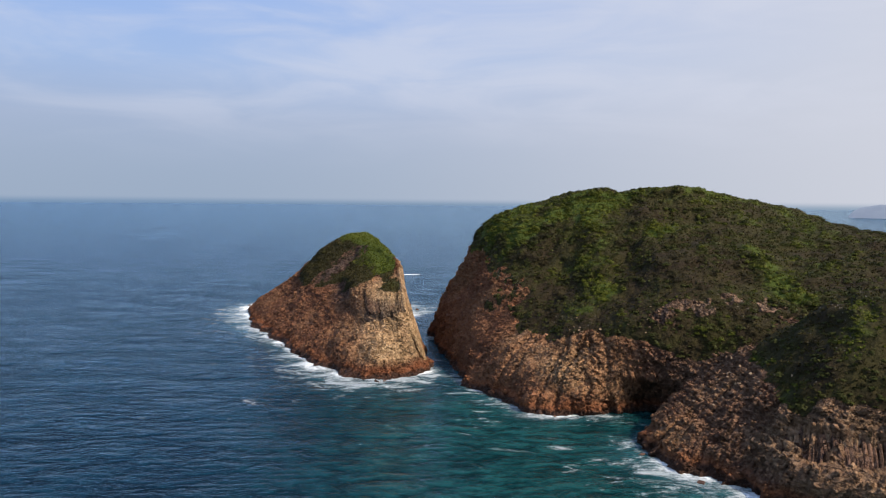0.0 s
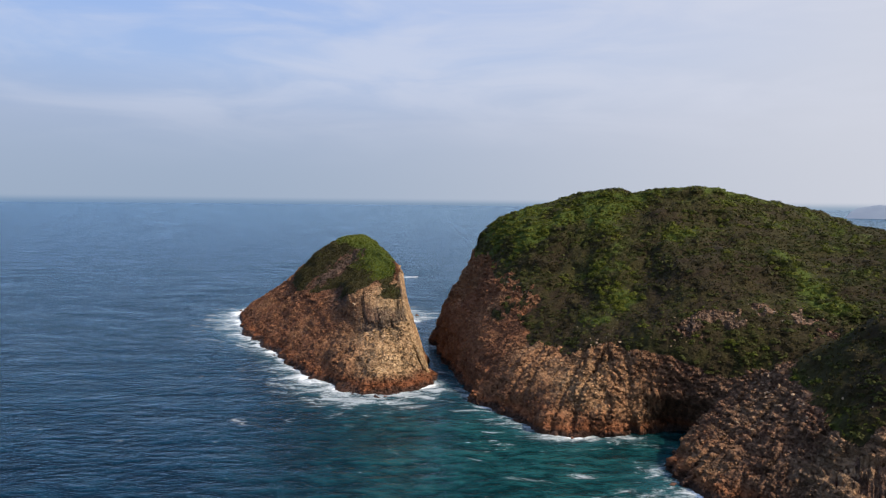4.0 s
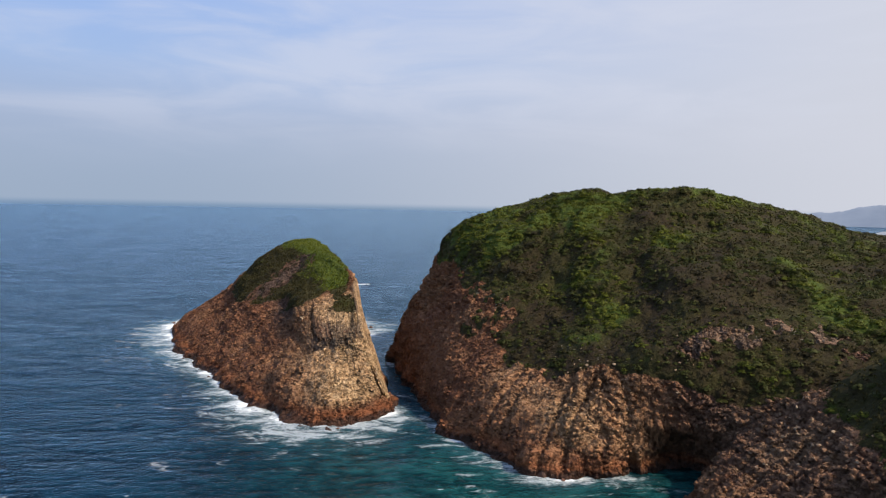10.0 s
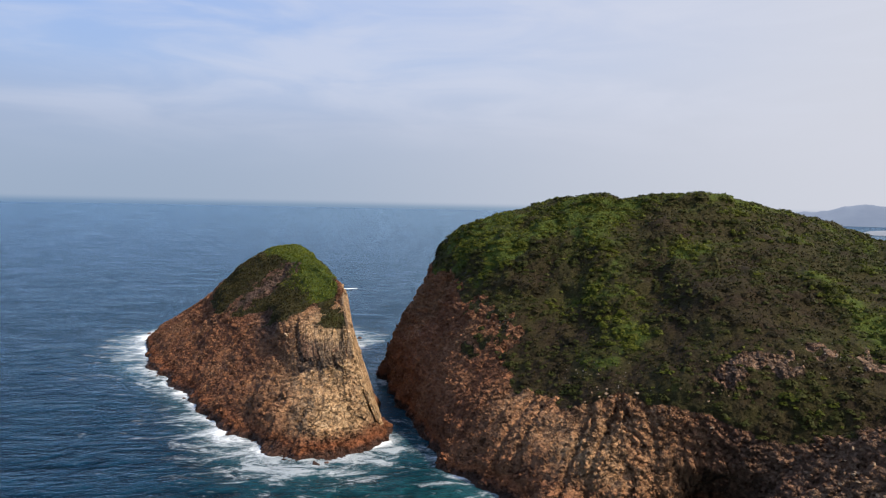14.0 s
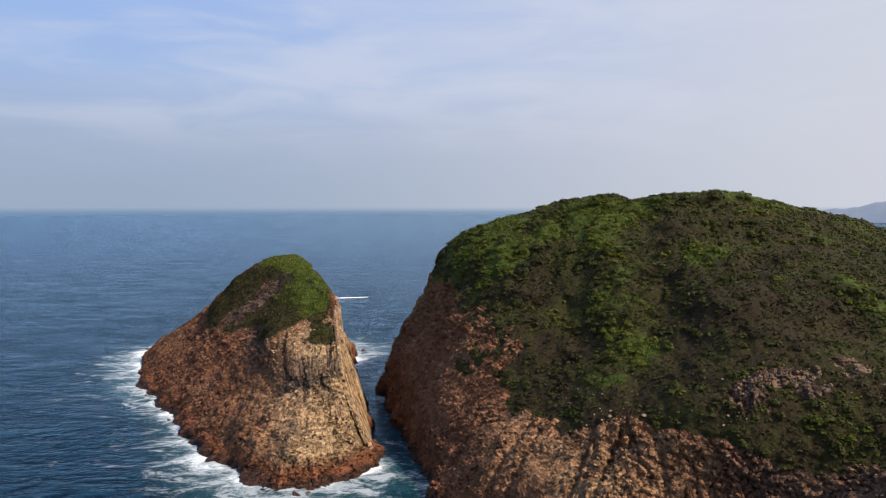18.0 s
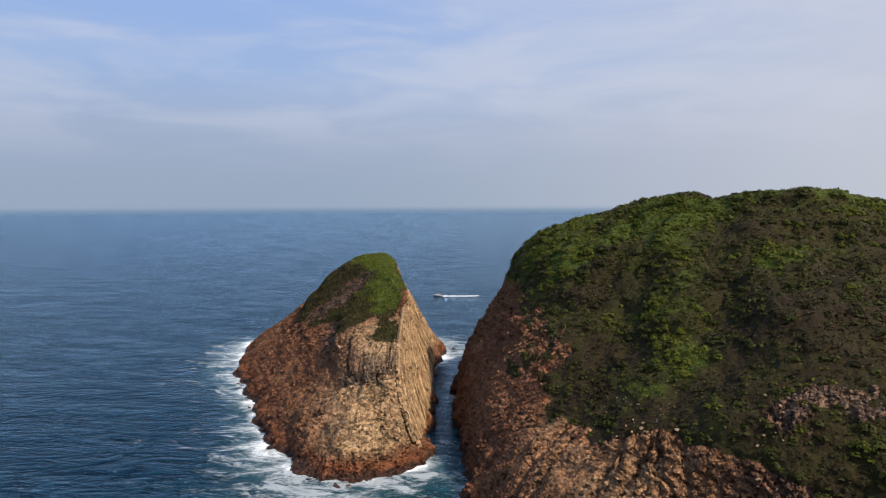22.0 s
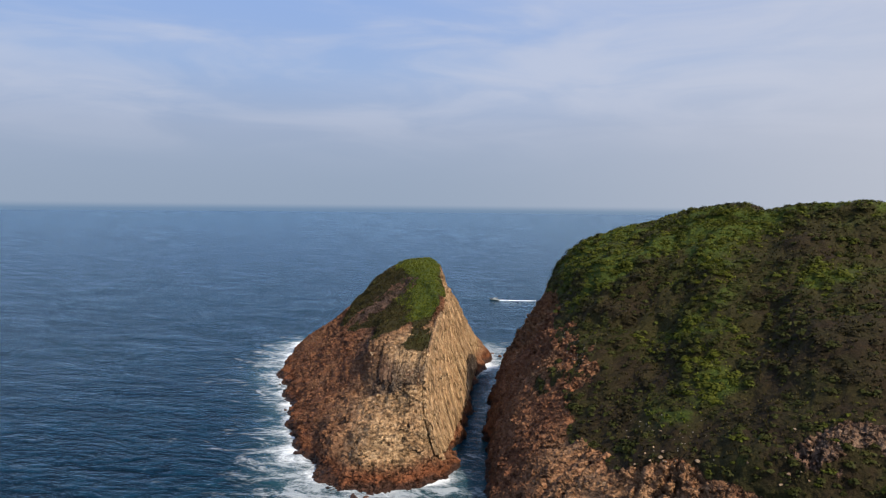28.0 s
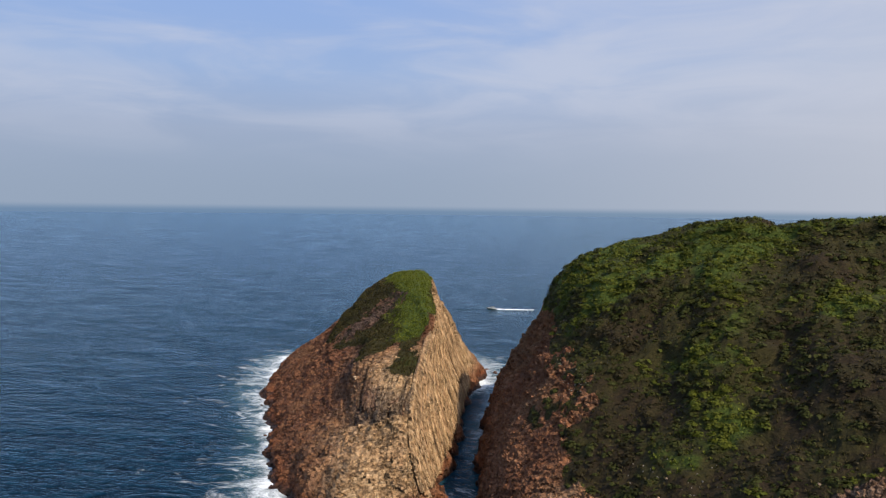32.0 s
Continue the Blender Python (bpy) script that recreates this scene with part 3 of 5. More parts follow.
def rocky(grid, closed, along_length, seed, bulk, pillars, calm):
    """Breaks a smooth landform into ledges, columns and blocks. Returns the place of each point and how deep it sits in a joint."""
    a, b = grid.shape[:2]
    flat = grid.reshape(-1, 3)
    normal = normals_of(grid, closed).reshape(-1, 3)
    run = np.repeat(np.linspace(0, along_length, a, endpoint=not closed), b)
    z = flat[:, 2]
    big = fractal(flat / 24.0, 3, seed) * 1.5
    folds = (-0.30 + np.abs(fractal(np.stack([flat[:, 0], flat[:, 1], 1.5 * z], 1) / 17.0, 3, seed + 3))) * 3.6 * bulk
    bed = z + 0.30 * flat[:, 0] + 0.10 * flat[:, 1] + 2.0 * value_noise(flat / 14.0, seed + 8)
    ledge = value_noise(np.stack([flat[:, 0] / 16, flat[:, 1] / 16, bed / 2.0], 1), seed + 9) * 0.8 + value_noise(np.stack([flat[:, 0] / 6, flat[:, 1] / 6, bed / 0.9], 1), seed + 10) * 0.4
    lean = run + 0.16 * z + 0.8 * value_noise(flat / 6.0, seed + 4)
    f1, s1, c1 = cells(np.stack([lean / 1.5, z / 11.0], 1), seed + 20)
    fluted = (c1 - 0.5) * 0.9 - 0.3 * (1 - smooth(s1 - f1, 0.0, 0.25))
    tilt = lean + 0.9 * value_noise(flat / 11.0, seed + 13) * 6
    f4, s4, c4 = cells(np.stack([(tilt + 0.5 * bed) / 2.6, (bed - 0.15 * run) / 1.9], 1), seed + 25)
    scales = (c4 - 0.5) * 0.6 - 0.2 * (1 - smooth(s4 - f4, 0.0, 0.22))
    f3, s3, c3 = cells3(np.stack([flat[:, 0] / 4.4, flat[:, 1] / 4.4, bed / 2.6], 1) + 0.25 * value_noise(flat / 2.0, seed + 12)[:, None], seed + 30)
    blocky = ((c3 - 0.5) * 0.8 - 0.25 * (1 - smooth(s3 - f3, 0.0, 0.2))) * (0.35 + 0.45 * bulk)
    bent = np.stack([(lean + 0.6 * z) / 12.0, (z - 0.4 * run) / 9.0], 1) + 0.4 * np.stack([value_noise(flat / 8.0, seed + 6), value_noise(flat / 8.0, seed + 7)], 1)
    f2, s2, c2 = cells(bent, seed + 40)
    slab = ((c2 - 0.5) * 3.6 - 1.8 * (1 - smooth(s2 - f2, 0.0, 0.06))) * (0.6 + 0.4 * bulk)
    pillar = pillars(flat)
    quiet = 1.0 - calm(flat)
    step_of = np.mod(bed / 2.7 + 0.9 * value_noise(flat / 8.0, seed + 14) + 0.35 * c2, 1.0)
    terrace = (0.5 - step_of) * smooth(1 - step_of, 0.0, 0.12) * (0.35 + 1.1 * bulk) * (1 - pillar)
    out = big + (0.45 * folds + slab) * (0.4 + 0.6 * quiet) + terrace * quiet + ledge * (0.6 + 0.6 * bulk) * (0.4 + 0.6 * quiet)
    out = out + (blocky * (0.3 + 0.7 * quiet) + scales) * (1 - pillar) + fluted * pillar + 0.2 * value_noise(flat / 0.9, seed + 70)
    joint = np.clip(0.35 * (1 - smooth(s4 - f4, 0.0, 0.14)) * (1 - pillar) + 0.2 * (1 - smooth(s1 - f1, 0.0, 0.15)) * pillar + 0.8 * quiet * (1 - smooth(s2 - f2, 0.0, 0.045)), 0, 1)
    return flat, normal, run, out, joint, pillar


def node_values(values, u, closed):
    return spline(np.array(values, float)[:, None], u, closed)[:, 0]


def spot(p, x, y, radius, z=None, dz=12.0):
    d = ((p[:, 0] - x) ** 2 + (p[:, 1] - y) ** 2) / radius ** 2
    if z is not None:
        d = d + ((p[:, 2] - z) / dz) ** 2
    return np.exp(-d)


def strip(p, ax, ay, bx, by, width):
    """How near points lie to a line on the plan, 1 on it."""
    d = np.array([bx - ax, by - ay], float)
    k = np.clip(((p[:, :2] - (ax, ay)) @ d) / (d @ d), 0, 1)
    off = np.linalg.norm(p[:, :2] - (np.array([ax, ay]) + k[:, None] * d), axis=1)
    return np.exp(-(off / width) ** 2)


def spurs(p):
    """Low green ribs and the gullies between them on the headland's slope."""
    ribs = 2.4 * strip(p, 172, -240, 188, -130, 9) + 2.4 * strip(p, 262, -232, 264, -290, 7) + 1.0 * strip(p, 205, -235, 222, -150, 8)
    gullies = 1.4 * strip(p, 152, -225, 170, -140, 10) + 1.2 * strip(p, 190, -250, 206, -150, 9) + 1.0 * strip(p, 240, -260, 246, -160, 8)
    wavy = 2.2 * fractal(p / 26.0, 3, 95) + 1.2 * value_noise(p / 8.0, 96)
    on_slope = smooth(p[:, 2], 42, 62) * smooth(p[:, 2], 116, 98) * smooth(p[:, 0], 100, 125) * smooth(p[:, 1], -20, -90)
    return (ribs - gullies + wavy) * on_slope * smooth(p[:, 1], -85, -125)


def ledge_height(p):
    """The stack's ledge, which rises towards the land side."""
    return np.clip(23.0 + 0.31 * (p[:, 0] - 26.0), 22.0, 33.0) + 0.8 * value_noise(p / 5.0, 71)


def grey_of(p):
    """Darker grey rock; painted shade in the dome's hollow, its cleft and the ledge recess."""
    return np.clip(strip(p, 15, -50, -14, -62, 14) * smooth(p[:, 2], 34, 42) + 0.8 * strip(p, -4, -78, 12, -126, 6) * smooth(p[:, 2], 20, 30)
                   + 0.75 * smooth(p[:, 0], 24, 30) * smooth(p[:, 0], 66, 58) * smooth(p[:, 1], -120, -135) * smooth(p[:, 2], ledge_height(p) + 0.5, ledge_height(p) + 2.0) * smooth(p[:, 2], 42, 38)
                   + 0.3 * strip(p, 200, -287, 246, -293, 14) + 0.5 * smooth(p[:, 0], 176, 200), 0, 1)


def build_land(name, lines, along, counts, closed, length, seed, bulk, green_from, fade, extra, pillars, carve, calm):
    grid, u, v = landform(lines, along, counts, closed)
    flat, normal, run, out, joint, pillar = rocky(grid, closed, length, seed, bulk, pillars, calm)
    from_z = np.repeat(node_values(green_from, u, closed), grid.shape[1])
    cover = smooth(flat[:, 2] - from_z + 6 * fractal(flat / 18.0, 3, seed + 80), -fade, fade)
    cover, lush, pale = extra(flat, normal, cover)
    out = out + carve(flat, np.repeat(u, grid.shape[1]))
    move = out * (1 - cover) + cover * (1.5 * fractal(flat / 9.0, 4, seed + 90) + 0.9 * np.abs(value_noise(flat / 4.0, seed + 94)))
    move = move + spurs(flat)
    top = np.tile(smooth(len(lines) - 1.0 - v, 0.0, 0.35), len(u))
    move = move * top if closed else move
    level = np.clip(np.abs(normal[:, 2]), 0, 1)
    points = flat + normal * move[:, None] * (1 - 0.3 * level[:, None])
    mesh = grid_mesh(name, points.reshape(grid.shape), closed,
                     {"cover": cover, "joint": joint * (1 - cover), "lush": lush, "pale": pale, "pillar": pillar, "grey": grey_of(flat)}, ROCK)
    return mesh, points, normal, cover, lush, grid


def stack_look(p, normal, cover):
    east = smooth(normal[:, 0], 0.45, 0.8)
    crest_height = 75.5 + 0.149 * p[:, 1]
    cover = cover * (1 - 0.95 * east * smooth(p[:, 1], -125, -112) * smooth(crest_height - p[:, 2], 1.5, 5.0))
    cover = np.maximum(cover, 1.3 * spot(p, 47, -148, 10, 44, 8))
    cover = np.maximum(cover, 1.1 * strip(p, 36, -104, 44, -138, 6.0) * smooth(p[:, 2], 43, 47))
    cover = cover * (1 - 0.8 * strip(p, 51, -116, 46, -134, 3.0))
    hollow = strip(p, 15, -50, -14, -60, 13) * smooth(p[:, 2], 71, 65)
    broken = smooth(fractal(p / 4.5, 3, 35) + 0.5 * value_noise(p / 1.8, 36), -0.25, 0.45)
    cover = cover * (1 - np.clip(1.4 * hollow * (0.40 + 0.75 * broken), 0, 0.95))
    lush = 0.22 + 0.95 * strip(p, 6, -4, 40, -112, 9) + 0.25 * spot(p, 47, -145, 10) + 0.5 * smooth(p[:, 2], 68, 75)
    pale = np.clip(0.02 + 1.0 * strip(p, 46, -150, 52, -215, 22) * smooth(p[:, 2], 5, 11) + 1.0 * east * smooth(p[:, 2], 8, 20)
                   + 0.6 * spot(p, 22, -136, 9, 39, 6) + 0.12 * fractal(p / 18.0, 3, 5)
                   # the hollow loses its pale tone too, as painted shade
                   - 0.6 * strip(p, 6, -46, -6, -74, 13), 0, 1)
    return np.clip(cover, 0, 1), np.clip(lush, 0, 1), pale


def hill_look(p, normal, cover):
    bare = 0.62 * strip(p, 200, -282, 244, -287, 6.5) + 1.0 * strip(p, 117, -168, 128, -208, 8) + 0.4 * strip(p, 108, -120, 116, -165, 6) + 0.35 * spot(p, 252, -300, 10) + 0.15 * spot(p, 197, -285, 9)
    cover = cover * (1 - np.clip(bare * (0.8 + 2.2 * fractal(p / 5.0, 3, 33)), 0, 0.9))
    lush = (0.42 * strip(p, 173, -240, 182, -195, 12) + 0.32 * strip(p, 182, -195, 190, -135, 12) + 0.22 * spot(p, 224, -195, 30) + 0.8 * strip(p, 262, -232, 264, -290, 8) + 0.75 * spot(p, 130, -95, 24) + 0.6 * spot(p, 138, -146, 15) - 0.45 * spot(p, 153, -176, 13) - 0.4 * spot(p, 148, -214, 16) - 0.45 * spot(p, 218, -246, 30) - 0.25 * spot(p, 205, -175, 14)
            + 0.45 * strip(p, 150, -110, 260, -150, 20) + 0.12 + 0.16 * smooth(p[:, 2], 72, 95) + 0.42 * fractal(p / 20.0, 4, 44))
    pale = np.clip(0.08 + 0.34 * strip(p, 118, -255, 166, -290, 18) * smooth(p[:, 2], 6, 14) + 0.4 * strip(p, 200, -284, 246, -289, 9) + 0.2 * fractal(p / 24.0, 3, 6), 0, 1)
    pale = pale * smooth(p[:, 0] + 0.25 * (p[:, 1] + 250), 105, 135)
    return np.clip(cover, 0, 1), np.clip(lush, 0, 1), np.clip(pale, 0, 1)


def point_look(p, normal, cover):
    lush = np.clip(0.15 + 0.5 * fractal(p / 25.0, 3, 51), 0, 1)
    pale = np.clip(0.22 + 0.35 * spot(p, 225, -402, 22) + 0.25 * fractal(p / 16.0, 3, 7), 0, 1)
    return np.clip(cover, 0, 1), lush, pale


def stack_pillars(p):
    """Where the stack shows upright columns: its landward face and the band under the ledge shrubs."""
    land_face = smooth(p[:, 0] - (0.30 * (p[:, 1] + 205) * -0.35 + 62), -10, 2) * smooth(p[:, 1], -190, -150)
    band = smooth(p[:, 2], 33, 36) * smooth(p[:, 2], 45, 42) * smooth(p[:, 1], -120, -135) * smooth(p[:, 0], 27, 33)
    return np.clip(land_face + band, 0, 1)


def stack_carve(p, u):
    """The buttress under the ledge, the hollow in the seaward dome and notches at the foot."""
    buttress = smooth(u, 3.80, 3.92) * smooth(u, 7.1, 6.8)
    ledge = ledge_height(p)
    out = buttress * (2.8 * smooth(p[:, 2], ledge + 0.8, ledge - 0.4) * smooth(p[:, 2], ledge - 18, ledge - 3)
                      - 2.2 * smooth(p[:, 2], ledge, ledge + 1.2) * smooth(p[:, 2], 45, 41))
    out += 1.2 * spot(p, 23, -138, 10, 38, 5) * smooth(p[:, 2], 43.5, 42.0)
    out -= 3.0 * smooth(u, 3.3, 3.7) * smooth(u, 3.9, 3.82) * smooth(p[:, 2], 22, 34) * smooth(p[:, 2], 60, 50)
    out -= 4.5 * strip(p, 11, -42, -3, -76, 7) * smooth(p[:, 2], 36, 44) * smooth(p[:, 2], 70, 62)
    out -= 4.0 * strip(p, -2, -80, 13, -128, 3.5) * smooth(p[:, 2], 24, 32) * smooth(p[:, 2], 52, 44)
    out += 1.8 * strip(p, 0, 0, 45, -112, 5)
    foot = fractal(np.stack([p[:, 0], p[:, 1], 0 * u], 1) / 11.0, 3, 77)
    return out + 3.2 * foot * smooth(p[:, 2], 11, 3)


def stack_calm(p):
    """Smooth weathered slabs: the pale buttress below its ledge."""
    return 0.75 * smooth(p[:, 0], 20, 32) * smooth(p[:, 2], 30, 22) * smooth(p[:, 2], 6, 12)


def hill_calm(p):
    """The rust-coloured cliff that faces the stack."""
    return np.maximum(smooth(p[:, 0] + 0.35 * (p[:, 1] + 200), 128, 112), 0.7 * smooth(p[:, 0], 194, 204))


def point_calm(p):
    return np.zeros(len(p))


def hill_pillars(p):
    """The cliff over the inlet."""
    return smooth(p[:, 0], 166, 174) * smooth(p[:, 0], 198, 192) * smooth(p[:, 1], -276, -286) * smooth(p[:, 2], 26, 20)


def hill_carve(p, u):
    cave = -11 * spot(p, 188, -297, 9, 5, 9) - 5.0 * strip(p, 168, -294, 196, -299, 7) * smooth(p[:, 2], 21, 14)
    foot = fractal(np.stack([p[:, 0], p[:, 1], 0 * u], 1) / 12.0, 3, 78) * 3.5 * smooth(p[:, 2], 12, 3)
    knob = 5.0 * spot(p, 134, -284, 7, 4, 6)
    cracks = -2.6 * strip(p, 131, -294, 153, -264, 1.2) - 2.6 * strip(p, 141, -294, 162, -268, 1.2) - 2.2 * strip(p, 168, -292, 170, -276, 1.3) - 2.0 * strip(p, 114, -262, 146, -234, 1.6)
    cracks = cracks - 1.8 * strip(p, 118, -270, 136, -252, 1.1) - 1.6 * strip(p, 104, -236, 130, -224, 1.2)
    edge = 21.5 + 0.54 * (p[:, 0] - 144) + 0.8 * value_noise(p / 4.0, 72)
    slab = smooth(p[:, 0], 141, 146) * smooth(p[:, 0], 186, 178) * smooth(p[:, 1], -262, -272)
    slab = slab * (2.2 * smooth(p[:, 2], edge + 0.8, edge - 0.6) * smooth(p[:, 2], edge - 14, edge - 4) - 1.6 * smooth(p[:, 2], edge, edge + 1.2) * smooth(p[:, 2], edge + 10, edge + 4))
    bedding = 1.1 * smooth(np.mod((p[:, 2] - 0.55 * p[:, 0] + 2.5 * value_noise(p / 13.0, 73)) / 6.5, 1.0), 0.0, 0.9) * smooth(p[:, 0], 176, 160) * smooth(p[:, 1], -215, -235)
    return cave + foot + knob + cracks + slab + bedding


def point_pillars(p):
    """The scarp over the shelf."""
    return smooth(p[:, 1], -380, -388) * smooth(p[:, 2], 15, 17) * smooth(p[:, 2], 28, 25)


def point_carve(p, u):
    foot = fractal(np.stack([p[:, 0], p[:, 1], 0 * u], 1) / 9.0, 3, 79) * 2.5 * smooth(p[:, 2], 10, 3)
    shelf = 6.5 * smooth(u, 4.2, 4.8) * smooth(p[:, 2], 15.5, 14.0) * smooth(p[:, 2], 0, 9) - 3.2 * smooth(u, 4.2, 4.8) * smooth(p[:, 2], 15, 16.5) * smooth(p[:, 2], 27, 24)
    gully = -2.5 * strip(p, 196, -322, 214, -330, 3)
    return foot + shelf + gully


def part(name, mesh, parent, label=""):
    ob = new(name, mesh)
    ob.parent = parent
    return tagged(ob, label)


sea_stack = tagged(new("sea_stack"), "steep tan and rust rock islet capped with green turf", "sea stack")
stack_mesh, stack_points, stack_normals, stack_cover, stack_lush, stack_grid = build_land(
    "stack_rock", STACK_LINES, 62, (14, 26, 34, 28, 20, 8), True, 640.0, 3, 0.38,
    (46, 38, 37, 41, 47, 52, 57, 60, 61, 60, 63, 64, 60, 50, 46, 45), 5.0, stack_look, stack_pillars, stack_carve, stack_calm)
part("rock_body", stack_mesh, sea_stack)

hill_mesh, hill_points, hill_normals, hill_cover, hill_lush, hill_grid = build_land(
    "headland_rock", HILL_LINES, 66, (34, 44, 30, 26, 22, 16, 10, 8), False, 760.0, 11, 1.05,
    (80, 71, 61, 46, 34, 33, 34, 38, 40, 33, 30, 30, 30), 6.0, hill_look, hill_pillars, hill_carve, hill_calm)
headland = tagged(new("headland_ground", hill_mesh), "rounded headland of tan cliffs under dark green scrub", "headland", kind="structure")

point_mesh, point_points, point_normals, point_cover, point_lush, point_grid = build_land(
    "promontory_rock", POINT_LINES, 60, (12, 24, 30, 30, 16), False, 420.0, 23, 1.0,
    (36, 40, 40, 37, 34, 31, 31, 30, 30), 3.5, point_look, point_pillars, point_carve, point_calm)
promontory = tagged(new("promontory_ground", point_mesh), "low promontory of broken rust-brown rock with scrub behind", "promontory", kind="structure")

# ---- upright rock columns on the steep faces ----


def column_mesh(path, outward, radius, chance, pale, grey):
    """A six-sided stone column along path, with a broken slanting head."""
    sides, points, faces = 6, [], []
    turn = chance.uniform(0, 1.0)
    radii = [radius * chance.uniform(0.8, 1.2) for _ in range(sides)]
    for k, place in enumerate(path):
        up = (path[min(k + 1, len(path) - 1)] - path[max(k - 1, 0)]).normalized()
        side = up.cross(outward).normalized()
        front = side.cross(up).normalized()
        for i in range(sides):
            a = turn + i * 6.28318 / sides
            head = up * (0.35 * radius * math.sin(a + turn * 5)) if k == len(path) - 1 else Vector()
            points.append(place + (side * math.cos(a) + front * math.sin(a)) * radii[i] * (1.0 - 0.04 * k) + head)
    for k in range(len(path) - 1):
        for i in range(sides):
            j = (i + 1) % sides
            faces.append((k * sides + i, k * sides + j, (k + 1) * sides + j, (k + 1) * sides + i))
    faces.append(tuple(range((len(path) - 1) * sides, len(path) * sides)))
    mesh = bpy.data.meshes.new("rock_column")
    mesh.from_pydata(points, [], faces)
    for key, value in (("pale", pale), ("pillar", 1.0), ("grey", grey)):
        mesh.attributes.new(key, "FLOAT", "POINT").data.foreach_set("value", np.full(len(points), value, np.float32))
    mesh.materials.append(ROCK)
    return mesh


def columns(owner, grid, closed, along, u_from, u_to, z_from, z_to, width, pale, breaks, seed, offset=0.0, grey=0.0):
    """Columns side by side on a face between two places along its lines, up to the given heights."""
    chance = random.Random(seed)
    normal = normals_of(grid, closed)
    count, last = 0, None
    for iu in range(int(u_from * along), int(u_to * along)):
        iu = iu % grid.shape[0]
        line = grid[iu]
        foot = line[np.abs(line[:, 2] - z_from).argmin()]
        if last is not None and np.linalg.norm(foot - last) < width * 0.85:
            continue
        last = foot
        low, top = z_from + chance.uniform(-1.5, 1.5), z_to + chance.uniform(-2.5, 2.5)
        while low < top - 3:
            high = min(low + chance.uniform(*breaks), top)
            steps = max(3, int((high - low) / 4) + 1)
            path = []
            for z in np.linspace(low, high, steps):
                k = min(max(int(np.interp(z, line[:, 2], np.arange(len(line)))), 0), len(line) - 1)
                out = chance.uniform(-0.25, 0.25) + offset if not path else out
                path.append(Vector(line[k] + normal[iu, k] * out))
            mid = len(line) // 2
            part("rock_column", column_mesh(path, Vector(normal[iu, min(mid, grid.shape[1] - 1)]), width * chance.uniform(0.5, 0.66), chance, np.clip(pale + chance.uniform(-0.2, 0.2), 0, 1), grey), owner)
            count += 1
            low = high
    return count


columns(sea_stack, stack_grid, True, 62, 7.05, 10.6, 8, 54, 1.8, 0.92, (16, 40), 5, 0.7)
# the last number greys these columns: shade painted into their colour
columns(sea_stack, stack_grid, True, 62, 4.55, 6.9, 34, 41, 1.1, 0.25, (3, 6), 6, -2.1, 0.5)
columns(headland, hill_grid, False, 66, 7.0, 7.75, 1, 24, 1.7, 0.10, (9, 22), 7, -5.0, 0.5)
columns(promontory, point_grid, False, 60, 4.3, 6.6, 15, 25, 1.4, 0.0, (6, 11), 8, -2.4, 0.75)

# ---- broken blocks that stand proud of the cliffs ----
BLOCK_CORNERS = np.array([(x, y, z) for x in (-0.5, 0.5) for y in (-0.5, 0.5) for z in (-0.5, 0.5)])
BLOCK_FACES = np.array([(0, 1, 3, 2), (4, 6, 7, 5), (0, 4, 5, 1), (2, 3, 7, 6), (0, 2, 6, 4), (1, 5, 7, 3)])


def block_frames(normal, axis, chance):
    """Side, out and up directions of blocks that lie on a face with these normals and break along the axis."""
    axis = axis / np.linalg.norm(axis) + 0.10 * chance.normal(size=normal.shape)
    out = normal + 0.22 * chance.normal(size=normal.shape)
    out /= np.linalg.norm(out, axis=1, keepdims=True)
    up = axis - (axis * out).sum(1, keepdims=True) * out * 0.8
    up /= np.maximum(np.linalg.norm(up, axis=1, keepdims=True), 1e-6)
    side = np.cross(out, up)
    side /= np.maximum(np.linalg.norm(side, axis=1, keepdims=True), 1e-6)
    return side, out, up


